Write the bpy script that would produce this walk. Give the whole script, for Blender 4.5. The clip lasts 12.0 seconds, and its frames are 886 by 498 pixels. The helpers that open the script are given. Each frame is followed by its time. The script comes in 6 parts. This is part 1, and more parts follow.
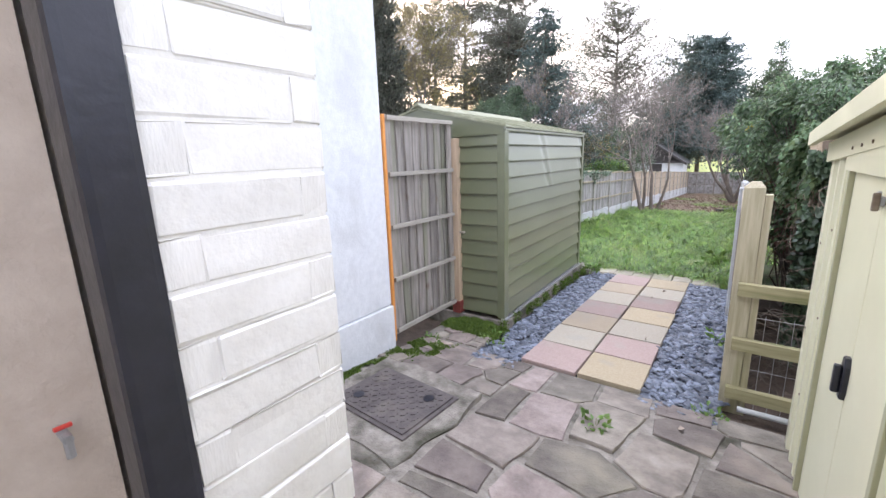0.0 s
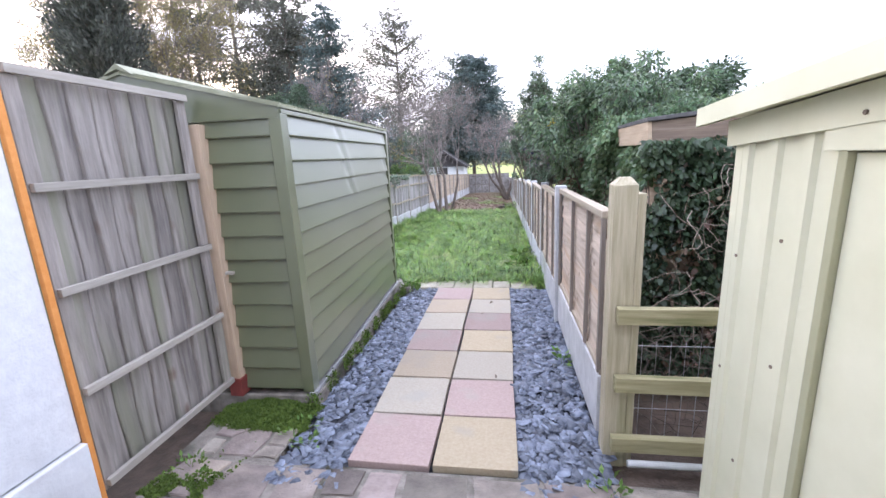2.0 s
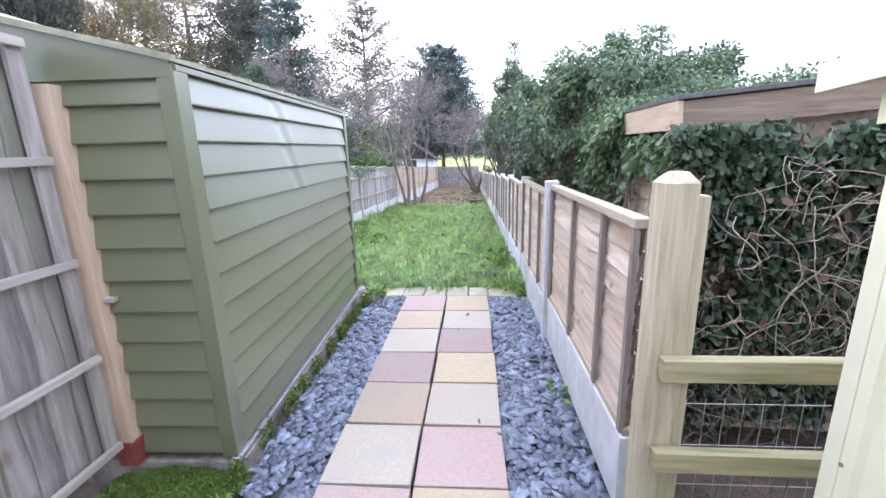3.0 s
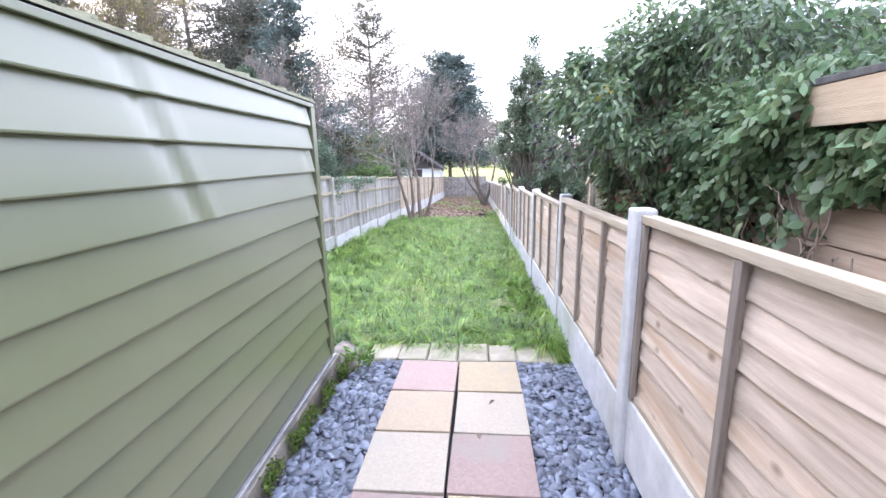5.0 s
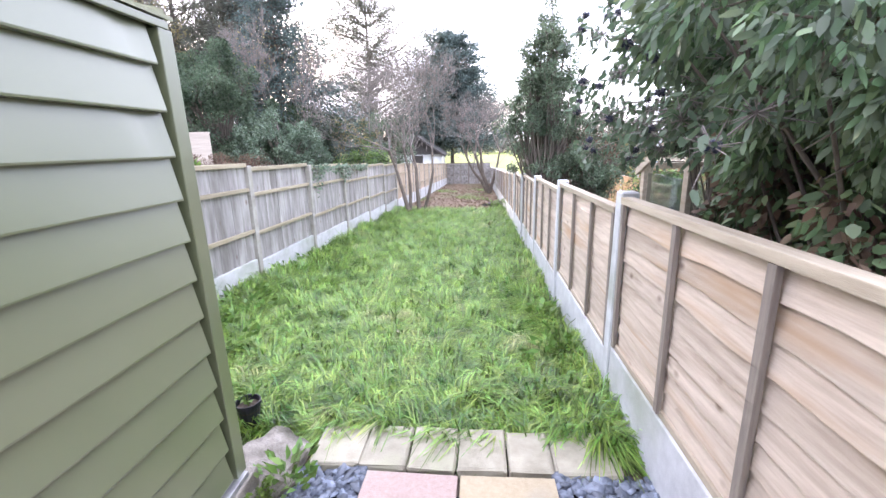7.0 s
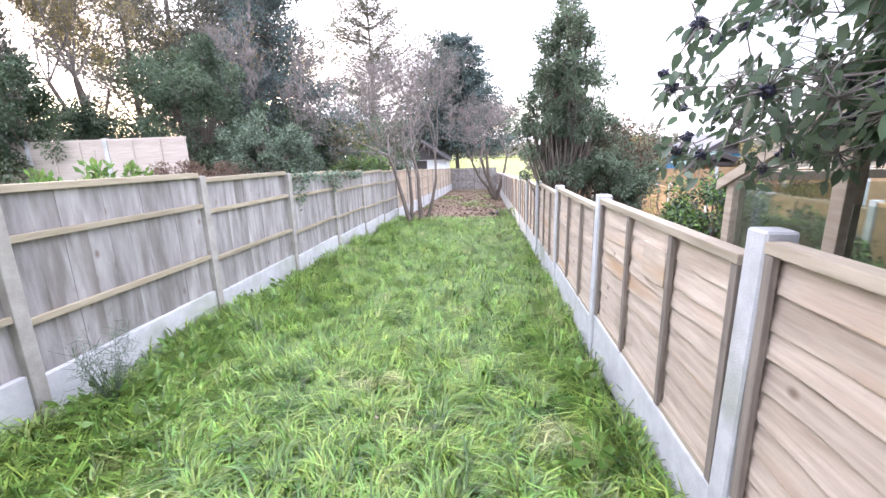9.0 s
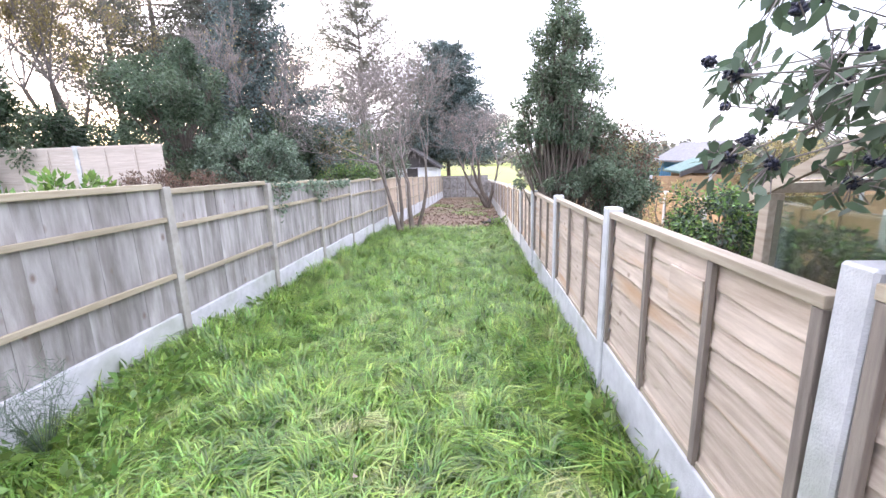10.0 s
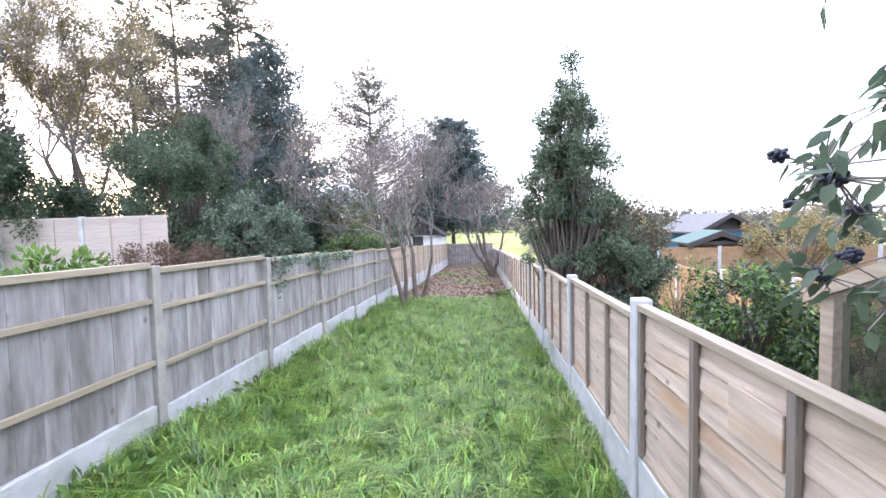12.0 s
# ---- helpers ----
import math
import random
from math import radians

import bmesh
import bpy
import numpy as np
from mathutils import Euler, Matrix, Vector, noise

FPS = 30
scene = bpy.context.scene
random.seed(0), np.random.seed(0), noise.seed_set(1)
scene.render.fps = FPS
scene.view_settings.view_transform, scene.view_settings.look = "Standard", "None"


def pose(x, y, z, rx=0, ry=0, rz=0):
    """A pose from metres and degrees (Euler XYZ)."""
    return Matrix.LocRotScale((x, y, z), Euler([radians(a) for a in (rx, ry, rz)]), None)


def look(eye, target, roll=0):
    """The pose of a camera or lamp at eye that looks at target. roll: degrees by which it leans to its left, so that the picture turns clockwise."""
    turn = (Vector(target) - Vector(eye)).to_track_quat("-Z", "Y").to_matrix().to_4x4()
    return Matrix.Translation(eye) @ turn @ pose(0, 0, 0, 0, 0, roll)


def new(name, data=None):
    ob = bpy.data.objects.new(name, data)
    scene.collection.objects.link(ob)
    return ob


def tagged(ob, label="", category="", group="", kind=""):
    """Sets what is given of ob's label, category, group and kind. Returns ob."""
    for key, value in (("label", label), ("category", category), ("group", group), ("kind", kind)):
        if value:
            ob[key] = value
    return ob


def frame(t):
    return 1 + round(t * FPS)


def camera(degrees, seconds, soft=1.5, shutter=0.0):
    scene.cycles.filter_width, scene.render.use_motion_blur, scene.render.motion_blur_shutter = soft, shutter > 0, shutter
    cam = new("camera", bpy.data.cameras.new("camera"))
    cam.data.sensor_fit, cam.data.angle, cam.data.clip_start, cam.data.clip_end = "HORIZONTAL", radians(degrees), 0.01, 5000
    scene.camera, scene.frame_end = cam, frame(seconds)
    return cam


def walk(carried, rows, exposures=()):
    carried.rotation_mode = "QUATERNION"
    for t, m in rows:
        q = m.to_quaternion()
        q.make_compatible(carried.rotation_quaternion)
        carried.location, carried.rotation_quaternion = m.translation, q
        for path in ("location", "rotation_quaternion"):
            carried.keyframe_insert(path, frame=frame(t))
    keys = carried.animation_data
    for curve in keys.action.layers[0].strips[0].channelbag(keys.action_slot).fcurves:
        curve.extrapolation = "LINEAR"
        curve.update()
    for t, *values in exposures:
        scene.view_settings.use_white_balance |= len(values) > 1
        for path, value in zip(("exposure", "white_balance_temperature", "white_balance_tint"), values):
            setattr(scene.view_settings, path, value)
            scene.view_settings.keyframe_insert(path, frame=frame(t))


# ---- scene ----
cam = camera(94.2, 12.0)
METRES, EYE, TILT, LEAN, TURN = 6.4, 1.5, 0.0, 0.0, 36.0
ROWS = [
    (0.0, 0.0, 0.0, 0.0, -0.39, -12.44, 1.77),
    (0.5, -0.0005, 0.0438, -0.0021, -13.4, -13.01, 1.94),
    (1.0, 0.0131, 0.0916, -0.0062, -19.94, -13.22, 2.21),
    (1.5, 0.0243, 0.1314, -0.0069, -23.98, -13.21, 2.22),
    (2.0, 0.0377, 0.1813, -0.0104, -27.86, -12.6, 2.55),
    (2.5, 0.0558, 0.2257, -0.0114, -31.37, -12.91, 2.35),
    (3.0, 0.0853, 0.2732, -0.0163, -32.09, -13.72, 1.51),
    (5.0, 0.1893, 0.4533, -0.0196, -31.26, -12.42, 1.22),
    (5.5, 0.2191, 0.4963, -0.0185, -31.54, -12.69, 1.21),
    (6.0, 0.2487, 0.5482, -0.0211, -31.83, -12.85, 1.44),
    (6.5, 0.2751, 0.5885, -0.0251, -31.25, -13.4, 1.44),
    (7.0, 0.309, 0.6302, -0.0275, -30.9, -14.25, 1.51),
    (9.0, 0.4022, 0.7726, -0.0295, -30.19, -13.59, 1.83),
    (9.5, 0.4195, 0.7949, -0.0287, -30.66, -13.39, 1.87),
    (10.0, 0.433, 0.8224, -0.0294, -31.41, -12.63, 1.94),
    (10.5, 0.4434, 0.8518, -0.0255, -31.92, -11.22, 1.94),
    (11.0, 0.4501, 0.8624, -0.0228, -31.9, -9.04, 1.79),
    (11.5, 0.4536, 0.8634, -0.0171, -31.39, -6.28, 1.65),
    (12.0, 0.4557, 0.8632, -0.0124, -30.72, -3.48, 1.57),
]
walk(cam, [(t, pose(0, 0, EYE, TILT, LEAN, TURN) @ pose(METRES * x, METRES * y, METRES * z, 90 + pitch, roll, yaw)) for t, x, y, z, yaw, pitch, roll in ROWS],
     ((0.0, 1.6, 6450, 19), (0.5, 1.38, 6450, 19), (1.0, 1.45, 6450, 20), (2.5, 1.84, 5950, 23), (5.5, 2.14, 6150, 23), (9.5, 2.05, 6380, 25), (12.0, 1.8, 6080, 23)))

# ---- world, sun ----
SUN_AZ, SUN_EL = 37.0, 15.0  # degrees left of +y, degrees up
world = bpy.data.worlds.new("sky")
scene.world = world
world.use_nodes = True
wn, wl = world.node_tree.nodes, world.node_tree.links
wn.clear()
w_out = wn.new("ShaderNodeOutputWorld")
w_bg = wn.new("ShaderNodeBackground")
w_sky = wn.new("ShaderNodeTexSky")
w_sky.sky_type = "NISHITA"
w_sky.sun_disc = False
w_sky.sun_elevation = radians(SUN_EL)
w_sky.sun_rotation = radians(-SUN_AZ)
w_sky.dust_density = 2.0
w_co = wn.new("ShaderNodeTexCoord")
w_map = wn.new("ShaderNodeMapping")
w_map.inputs["Scale"].default_value = (1.2, 1.2, 4.0)
w_noise = wn.new("ShaderNodeTexNoise")
w_noise.inputs["Scale"].default_value = 2.2
w_noise.inputs["Detail"].default_value = 6.0
w_ramp = wn.new("ShaderNodeValToRGB")
w_ramp.color_ramp.elements[0].position = 0.36
w_ramp.color_ramp.elements[0].color = (0.2, 0.2, 0.2, 1)
w_ramp.color_ramp.elements[1].position = 0.62
w_ramp.color_ramp.elements[1].color = (0.95, 0.95, 0.95, 1)
w_mix = wn.new("ShaderNodeMix")
w_mix.data_type = "RGBA"
w_mix.inputs["B"].default_value = (9.0, 9.7, 10.8, 1)
wl.new(w_co.outputs["Generated"], w_map.inputs["Vector"])
wl.new(w_map.outputs["Vector"], w_noise.inputs["Vector"])
wl.new(w_noise.outputs["Fac"], w_ramp.inputs["Fac"])
wl.new(w_ramp.outputs["Color"], w_mix.inputs["Factor"])
wl.new(w_sky.outputs["Color"], w_mix.inputs["A"])
# an overcast sky is brighter overhead than at the horizon
w_sep = wn.new("ShaderNodeSeparateXYZ")
w_up = wn.new("ShaderNodeMapRange")
w_up.inputs["From Min"].default_value, w_up.inputs["From Max"].default_value = 0.0, 1.0
w_up.inputs["To Min"].default_value, w_up.inputs["To Max"].default_value = 0.78, 1.85
w_mul = wn.new("ShaderNodeVectorMath")
w_mul.operation = "SCALE"
wl.new(w_co.outputs["Generated"], w_sep.inputs["Vector"])
wl.new(w_sep.outputs["Z"], w_up.inputs["Value"])
wl.new(w_mix.outputs["Result"], w_mul.inputs["Vector"])
wl.new(w_up.outputs["Result"], w_mul.inputs["Scale"])
wl.new(w_mul.outputs["Vector"], w_bg.inputs["Color"])
w_bg.inputs["Strength"].default_value = 0.11
wl.new(w_bg.outputs["Background"], w_out.inputs["Surface"])

sun_data = bpy.data.lights.new("sun", "SUN")
sun_data.energy = 3.0
sun_data.angle = radians(12)
sun_data.color = (1.0, 0.86, 0.68)
sun = new("sun", sun_data)
sa, se = radians(SUN_AZ), radians(SUN_EL)
sun.matrix_world = look((0, 0, 30), Vector((0, 0, 30)) - Vector((-math.sin(sa) * math.cos(se), math.cos(sa) * math.cos(se), math.sin(se))))


# ---- materials ----
def material(name, c1, c2, rough=0.8, scale=8.0, bump=0.2, metal=0.0, stretch=(1, 1, 1), c3=None, big=1.2,
             piece=0.0, island=0.0, hue=0.0, spec=0.5, fine=60.0, c3at=(0.55, 0.72), trans=0.0, knots=0.0, rvar=0.12, coat=0.0):
    """Two-scale procedural surface: grain between c1 and c2, large stains of c3, random value per piece or island."""
    m = bpy.data.materials.new(name)
    m.use_nodes = True
    n, l = m.node_tree.nodes, m.node_tree.links
    b = n["Principled BSDF"]
    co = n.new("ShaderNodeTexCoord")
    mp = n.new("ShaderNodeMapping")
    mp.inputs["Scale"].default_value = stretch
    l.new(co.outputs["Object"], mp.inputs["Vector"])
    vec = mp.outputs["Vector"]
    if piece:
        oi = n.new("ShaderNodeObjectInfo")
        add = n.new("ShaderNodeVectorMath")
        add.operation = "MULTIPLY_ADD"
        l.new(oi.outputs["Random"], add.inputs[0])
        add.inputs[1].default_value = (17, 31, 23)
        l.new(vec, add.inputs[2])
        vec = add.outputs[0]
    grain = n.new("ShaderNodeTexNoise")
    grain.inputs["Scale"].default_value = scale
    grain.inputs["Detail"].default_value = 7
    grain.inputs["Roughness"].default_value = 0.62
    l.new(vec, grain.inputs["Vector"])
    r = n.new("ShaderNodeValToRGB")
    r.color_ramp.elements[0].position, r.color_ramp.elements[1].position = 0.32, 0.68
    r.color_ramp.elements[0].color, r.color_ramp.elements[1].color = (*c1, 1), (*c2, 1)
    l.new(grain.outputs["Fac"], r.inputs["Fac"])
    col = r.outputs["Color"]
    if c3:
        st = n.new("ShaderNodeTexNoise")
        st.inputs["Scale"].default_value = big
        st.inputs["Detail"].default_value = 5
        l.new(vec, st.inputs["Vector"])
        sr = n.new("ShaderNodeMapRange")
        sr.inputs["From Min"].default_value, sr.inputs["From Max"].default_value = c3at
        l.new(st.outputs["Fac"], sr.inputs["Value"])
        mx = n.new("ShaderNodeMix")
        mx.data_type = "RGBA"
        mx.inputs["B"].default_value = (*c3, 1)
        l.new(sr.outputs["Result"], mx.inputs["Factor"])
        l.new(col, mx.inputs["A"])
        col = mx.outputs["Result"]
    if knots:
        vo = n.new("ShaderNodeTexVoronoi")
        vo.inputs["Scale"].default_value = knots
        km = n.new("ShaderNodeMapping")
        km.inputs["Scale"].default_value = (0.0, 1.0, 1.6) if stretch[1] < 1 else (0.0, 1.6, 1.0)
        l.new(co.outputs["Object"], km.inputs["Vector"])
        if piece:
            ka = n.new("ShaderNodeVectorMath")
            ka.operation = "MULTIPLY_ADD"
            l.new(oi.outputs["Random"], ka.inputs[0])
            ka.inputs[1].default_value = (13, 29, 19)
            l.new(km.outputs["Vector"], ka.inputs[2])
            l.new(ka.outputs[0], vo.inputs["Vector"])
        else:
            l.new(km.outputs["Vector"], vo.inputs["Vector"])
        kr = n.new("ShaderNodeMapRange")
        kr.inputs["From Min"].default_value, kr.inputs["From Max"].default_value = 0.04, 0.15
        kr.inputs["To Min"].default_value, kr.inputs["To Max"].default_value = 0.75, 0.0
        l.new(vo.outputs["Distance"], kr.inputs["Value"])
        kx = n.new("ShaderNodeMix")
        kx.data_type = "RGBA"
        kx.inputs["B"].default_value = (0.16, 0.1, 0.07, 1)
        l.new(kr.outputs["Result"], kx.inputs["Factor"])
        l.new(col, kx.inputs["A"])
        col = kx.outputs["Result"]
    if piece or island:
        if piece:
            rnd = oi.outputs["Random"]
        else:
            rnd = n.new("ShaderNodeNewGeometry").outputs["Random Per Island"]
        k = piece or island
        mr = n.new("ShaderNodeMapRange")
        mr.inputs["To Min"].default_value, mr.inputs["To Max"].default_value = 1 - k, 1 + k
        l.new(rnd, mr.inputs["Value"])
        hs = n.new("ShaderNodeHueSaturation")
        l.new(mr.outputs["Result"], hs.inputs["Value"])
        l.new(col, hs.inputs["Color"])
        if hue:
            hr = n.new("ShaderNodeMath")
            hr.operation = "MULTIPLY"
            hr.inputs[1].default_value = 7.13
            l.new(rnd, hr.inputs[0])
            fr = n.new("ShaderNodeMath")
            fr.operation = "FRACT"
            l.new(hr.outputs[0], fr.inputs[0])
            h2 = n.new("ShaderNodeMapRange")
            h2.inputs["To Min"].default_value, h2.inputs["To Max"].default_value = 0.5 - hue, 0.5 + hue
            l.new(fr.outputs[0], h2.inputs["Value"])
            l.new(h2.outputs["Result"], hs.inputs["Hue"])
        col = hs.outputs["Color"]
    l.new(col, b.inputs["Base Color"])
    rr = n.new("ShaderNodeMapRange")
    rr.inputs["To Min"].default_value, rr.inputs["To Max"].default_value = max(0.05, rough - rvar), min(1, rough + rvar)
    l.new(grain.outputs["Fac"], rr.inputs["Value"])
    l.new(rr.outputs["Result"], b.inputs["Roughness"])
    b.inputs["Metallic"].default_value = metal
    b.inputs["Coat Weight"].default_value = coat
    b.inputs["Coat Roughness"].default_value = 0.32
    b.inputs["Specular IOR Level"].default_value = spec
    if bump:
        fn = n.new("ShaderNodeTexNoise")
        fn.inputs["Scale"].default_value = fine
        fn.inputs["Detail"].default_value = 4
        l.new(vec, fn.inputs["Vector"])
        sm = n.new("ShaderNodeMath")
        sm.operation = "ADD"
        l.new(grain.outputs["Fac"], sm.inputs[0])
        l.new(fn.outputs["Fac"], sm.inputs[1])
        bp = n.new("ShaderNodeBump")
        bp.inputs["Strength"].default_value = bump
        bp.inputs["Distance"].default_value = 0.01
        l.new(sm.outputs[0], bp.inputs["Height"])
        l.new(bp.outputs["Normal"], b.inputs["Normal"])
    if trans:
        tl = n.new("ShaderNodeBsdfTranslucent")
        l.new(col, tl.inputs["Color"])
        ms = n.new("ShaderNodeMixShader")
        ms.inputs["Fac"].default_value = trans
        l.new(b.outputs["BSDF"], ms.inputs[1])
        l.new(tl.outputs["BSDF"], ms.inputs[2])
        l.new(ms.outputs["Shader"], n["Material Output"].inputs["Surface"])
    return m


M = {
    "render": material("white_render", (0.6, 0.617, 0.635), (0.7, 0.717, 0.735), 0.85, 18, 0.3, c3=(0.55, 0.56, 0.57), big=2.2, fine=70),
    "brickpaint": material("white_painted_brick", (0.66, 0.635, 0.595), (0.76, 0.738, 0.705), 0.6, 11, 0.22, piece=0.02, c3=(0.63, 0.605, 0.56), big=3),
    "black": material("black_paint", (0.012, 0.013, 0.02), (0.02, 0.02, 0.03), 0.35, 20, 0.1),
    "beige": material("beige_render", (0.46, 0.38, 0.31), (0.56, 0.475, 0.395), 0.85, 12, 0.3, c3=(0.3, 0.275, 0.26), big=1.6),
    "orange": material("orange_sealant", (0.62, 0.24, 0.05), (0.7, 0.3, 0.08), 0.7, 30, 0.3),
    "gatewood": material("weathered_gate_timber", (0.17, 0.152, 0.138), (0.36, 0.328, 0.3), 0.85, 4, 0.5, stretch=(7, 7, 0.7), piece=0.2, c3=(0.21, 0.215, 0.15), big=0.6, knots=3.0),
    "gaterail": material("weathered_rail", (0.29, 0.265, 0.23), (0.42, 0.39, 0.34), 0.85, 5, 0.3, stretch=(9, 0.7, 9), piece=0.1),
    "newpost": material("pale_softwood", (0.42, 0.31, 0.21), (0.56, 0.43, 0.31), 0.75, 5, 0.25, stretch=(9, 9, 0.6), c3=(0.36, 0.26, 0.18), big=1),
    "greenpost": material("treated_post_timber", (0.34, 0.3, 0.19), (0.53, 0.47, 0.34), 0.8, 5, 0.35, stretch=(9, 9, 0.6), c3=(0.24, 0.24, 0.11), big=1.4, c3at=(0.55, 0.75)),
    "greenrail": material("treated_rail_timber", (0.27, 0.245, 0.12), (0.42, 0.375, 0.225), 0.8, 5, 0.35, stretch=(0.7, 9, 9), c3=(0.17, 0.18, 0.07), big=3),
    "olive": material("olive_painted_steel", (0.112, 0.126, 0.064), (0.124, 0.138, 0.072), 0.36, 2, 0.012, spec=1.0, c3=(0.13, 0.141, 0.08), big=1.1, c3at=(0.5, 0.8), piece=0.04, fine=9, rvar=0.03, coat=0.85),
    "oliveroof": material("olive_roof_felt", (0.22, 0.23, 0.15), (0.33, 0.33, 0.24), 0.8, 14, 0.4, c3=(0.16, 0.17, 0.1), big=2),
    "cream": material("cream_painted_steel", (0.64, 0.625, 0.44), (0.7, 0.685, 0.5), 0.42, 4, 0.05, c3=(0.6, 0.59, 0.42), big=1.2, fine=20),
    "creamdark": material("cream_steel_frame", (0.35, 0.34, 0.21), (0.4, 0.39, 0.25), 0.5, 6, 0.08),
    "steel": material("galvanised_steel", (0.35, 0.35, 0.36), (0.5, 0.5, 0.5), 0.45, 20, 0.1, metal=0.7),
    "concrete": material("cast_concrete", (0.42, 0.425, 0.43), (0.56, 0.565, 0.57), 0.9, 9, 0.35, piece=0.05, c3=(0.3, 0.32, 0.25), big=1.3, fine=140),
    "panelwood": material("overlap_panel_timber", (0.38, 0.3, 0.23), (0.6, 0.505, 0.41), 0.85, 3.4, 0.4, stretch=(9, 0.7, 9), piece=0.13, c3=(0.43, 0.285, 0.175), big=0.8, c3at=(0.56, 0.72), knots=4.6, fine=90),
    "batten": material("dark_batten_timber", (0.17, 0.14, 0.12), (0.27, 0.23, 0.19), 0.85, 5, 0.3, stretch=(9, 9, 0.7), piece=0.1),
    "toprail": material("panel_top_rail", (0.31, 0.255, 0.185), (0.45, 0.385, 0.295), 0.85, 4, 0.3, stretch=(9, 0.6, 9), piece=0.08),
    "greyboard": material("grey_weathered_board", (0.2, 0.186, 0.172), (0.43, 0.41, 0.395), 0.88, 1.9, 0.4, stretch=(5, 5, 0.9), piece=0.14, c3=(0.16, 0.145, 0.125), big=0.9, c3at=(0.53, 0.7), knots=3.4),
    "greyrail": material("grey_rail_timber", (0.28, 0.235, 0.155), (0.4, 0.345, 0.25), 0.85, 4, 0.3, stretch=(9, 0.7, 9), piece=0.08, c3=(0.25, 0.22, 0.15), big=1.5),
    "tanboard": material("tan_fence_board", (0.36, 0.28, 0.2), (0.5, 0.4, 0.3), 0.85, 4, 0.25, stretch=(8, 8, 0.6), piece=0.1),
    "paleboard": material("pale_fence_board", (0.42, 0.36, 0.305), (0.53, 0.465, 0.4), 0.85, 4, 0.25, stretch=(0.7, 8, 8), piece=0.1),
    "lpost": material("grey_fence_post", (0.27, 0.252, 0.216), (0.396, 0.378, 0.342), 0.9, 8, 0.3, piece=0.06, c3=(0.26, 0.25, 0.19), big=1.5),
    "slab_red": material("red_slab", (0.315, 0.23, 0.205), (0.39, 0.295, 0.265), 0.9, 60, 0.5, piece=0.12, c3=(0.33, 0.29, 0.25), big=3, fine=200),
    "slab_yellow": material("yellow_slab", (0.36, 0.29, 0.19), (0.43, 0.358, 0.25), 0.9, 60, 0.5, piece=0.1, c3=(0.33, 0.295, 0.235), big=3, fine=200),
    "slab_buff": material("buff_slab", (0.348, 0.277, 0.192), (0.414, 0.344, 0.259), 0.9, 60, 0.5, piece=0.09, c3=(0.34, 0.29, 0.23), big=3, fine=200),
    "slab_grey": material("pale_slab", (0.36, 0.318, 0.25), (0.43, 0.385, 0.315), 0.9, 60, 0.5, piece=0.09, c3=(0.36, 0.34, 0.29), big=3, fine=200),
    "edging": material("pale_edging_stone", (0.27, 0.245, 0.185), (0.4, 0.365, 0.285), 0.9, 10, 0.5, piece=0.1, c3=(0.3, 0.3, 0.2), big=5, fine=150),
    "patio": material("sandstone_paving", (0.13, 0.106, 0.092), (0.285, 0.243, 0.21), 0.85, 6, 0.6, piece=0.4, hue=0.025, c3=(0.4, 0.345, 0.27), big=2, fine=90),
    "mortar": material("old_mortar", (0.13, 0.112, 0.092), (0.33, 0.3, 0.26), 0.95, 9, 0.8, c3=(0.05, 0.048, 0.03), big=3.0, c3at=(0.5, 0.66), fine=90),
    "iron": material("rusty_iron_cover", (0.075, 0.064, 0.062), (0.14, 0.12, 0.115), 0.7, 14, 0.3, metal=0.3, c3=(0.17, 0.145, 0.13), big=4),
    "slate": material("blue_slate_chippings", (0.085, 0.1, 0.135), (0.19, 0.215, 0.265), 0.45, 14, 0.35, island=0.55, fine=120),
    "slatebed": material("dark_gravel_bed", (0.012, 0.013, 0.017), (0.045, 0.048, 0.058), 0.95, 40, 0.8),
    "soil": material("brown_soil", (0.05, 0.035, 0.025), (0.11, 0.078, 0.058), 0.95, 12, 0.9, c3=(0.15, 0.105, 0.078), big=1.5),
    "shiplap": material("tan_shiplap_boards", (0.4, 0.3, 0.215), (0.56, 0.445, 0.335), 0.85, 4, 0.3, stretch=(9, 0.7, 9), piece=0.1, c3=(0.3, 0.22, 0.15), big=1.2, knots=3.0),
    "fascia": material("dark_fascia_board", (0.12, 0.085, 0.06), (0.24, 0.18, 0.13), 0.8, 5, 0.3, stretch=(0.7, 9, 9), c3=(0.3, 0.25, 0.19), big=2),
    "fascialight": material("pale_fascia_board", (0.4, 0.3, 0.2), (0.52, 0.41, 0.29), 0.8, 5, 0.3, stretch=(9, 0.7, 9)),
    "felt": material("roof_felt", (0.06, 0.06, 0.06), (0.12, 0.115, 0.11), 0.95, 20, 0.4),
    "redbrown": material("red_paint_base", (0.16, 0.03, 0.025), (0.24, 0.05, 0.04), 0.7, 20, 0.3),
    "moss": material("moss_clumps", (0.06, 0.11, 0.015), (0.13, 0.2, 0.03), 0.95, 30, 0.8),
    "dgrass": material("grass_blades", (0.043, 0.115, 0.017), (0.285, 0.43, 0.088), 0.3, 5.0, 0, island=0.6, hue=0.03, c3=(0.46, 0.44, 0.21), big=2.2, c3at=(0.61, 0.77), trans=0.28),
    "turf": material("turf_soil", (0.022, 0.036, 0.009), (0.06, 0.085, 0.02), 0.95, 5, 0.8, c3=(0.12, 0.11, 0.05), big=1.0),
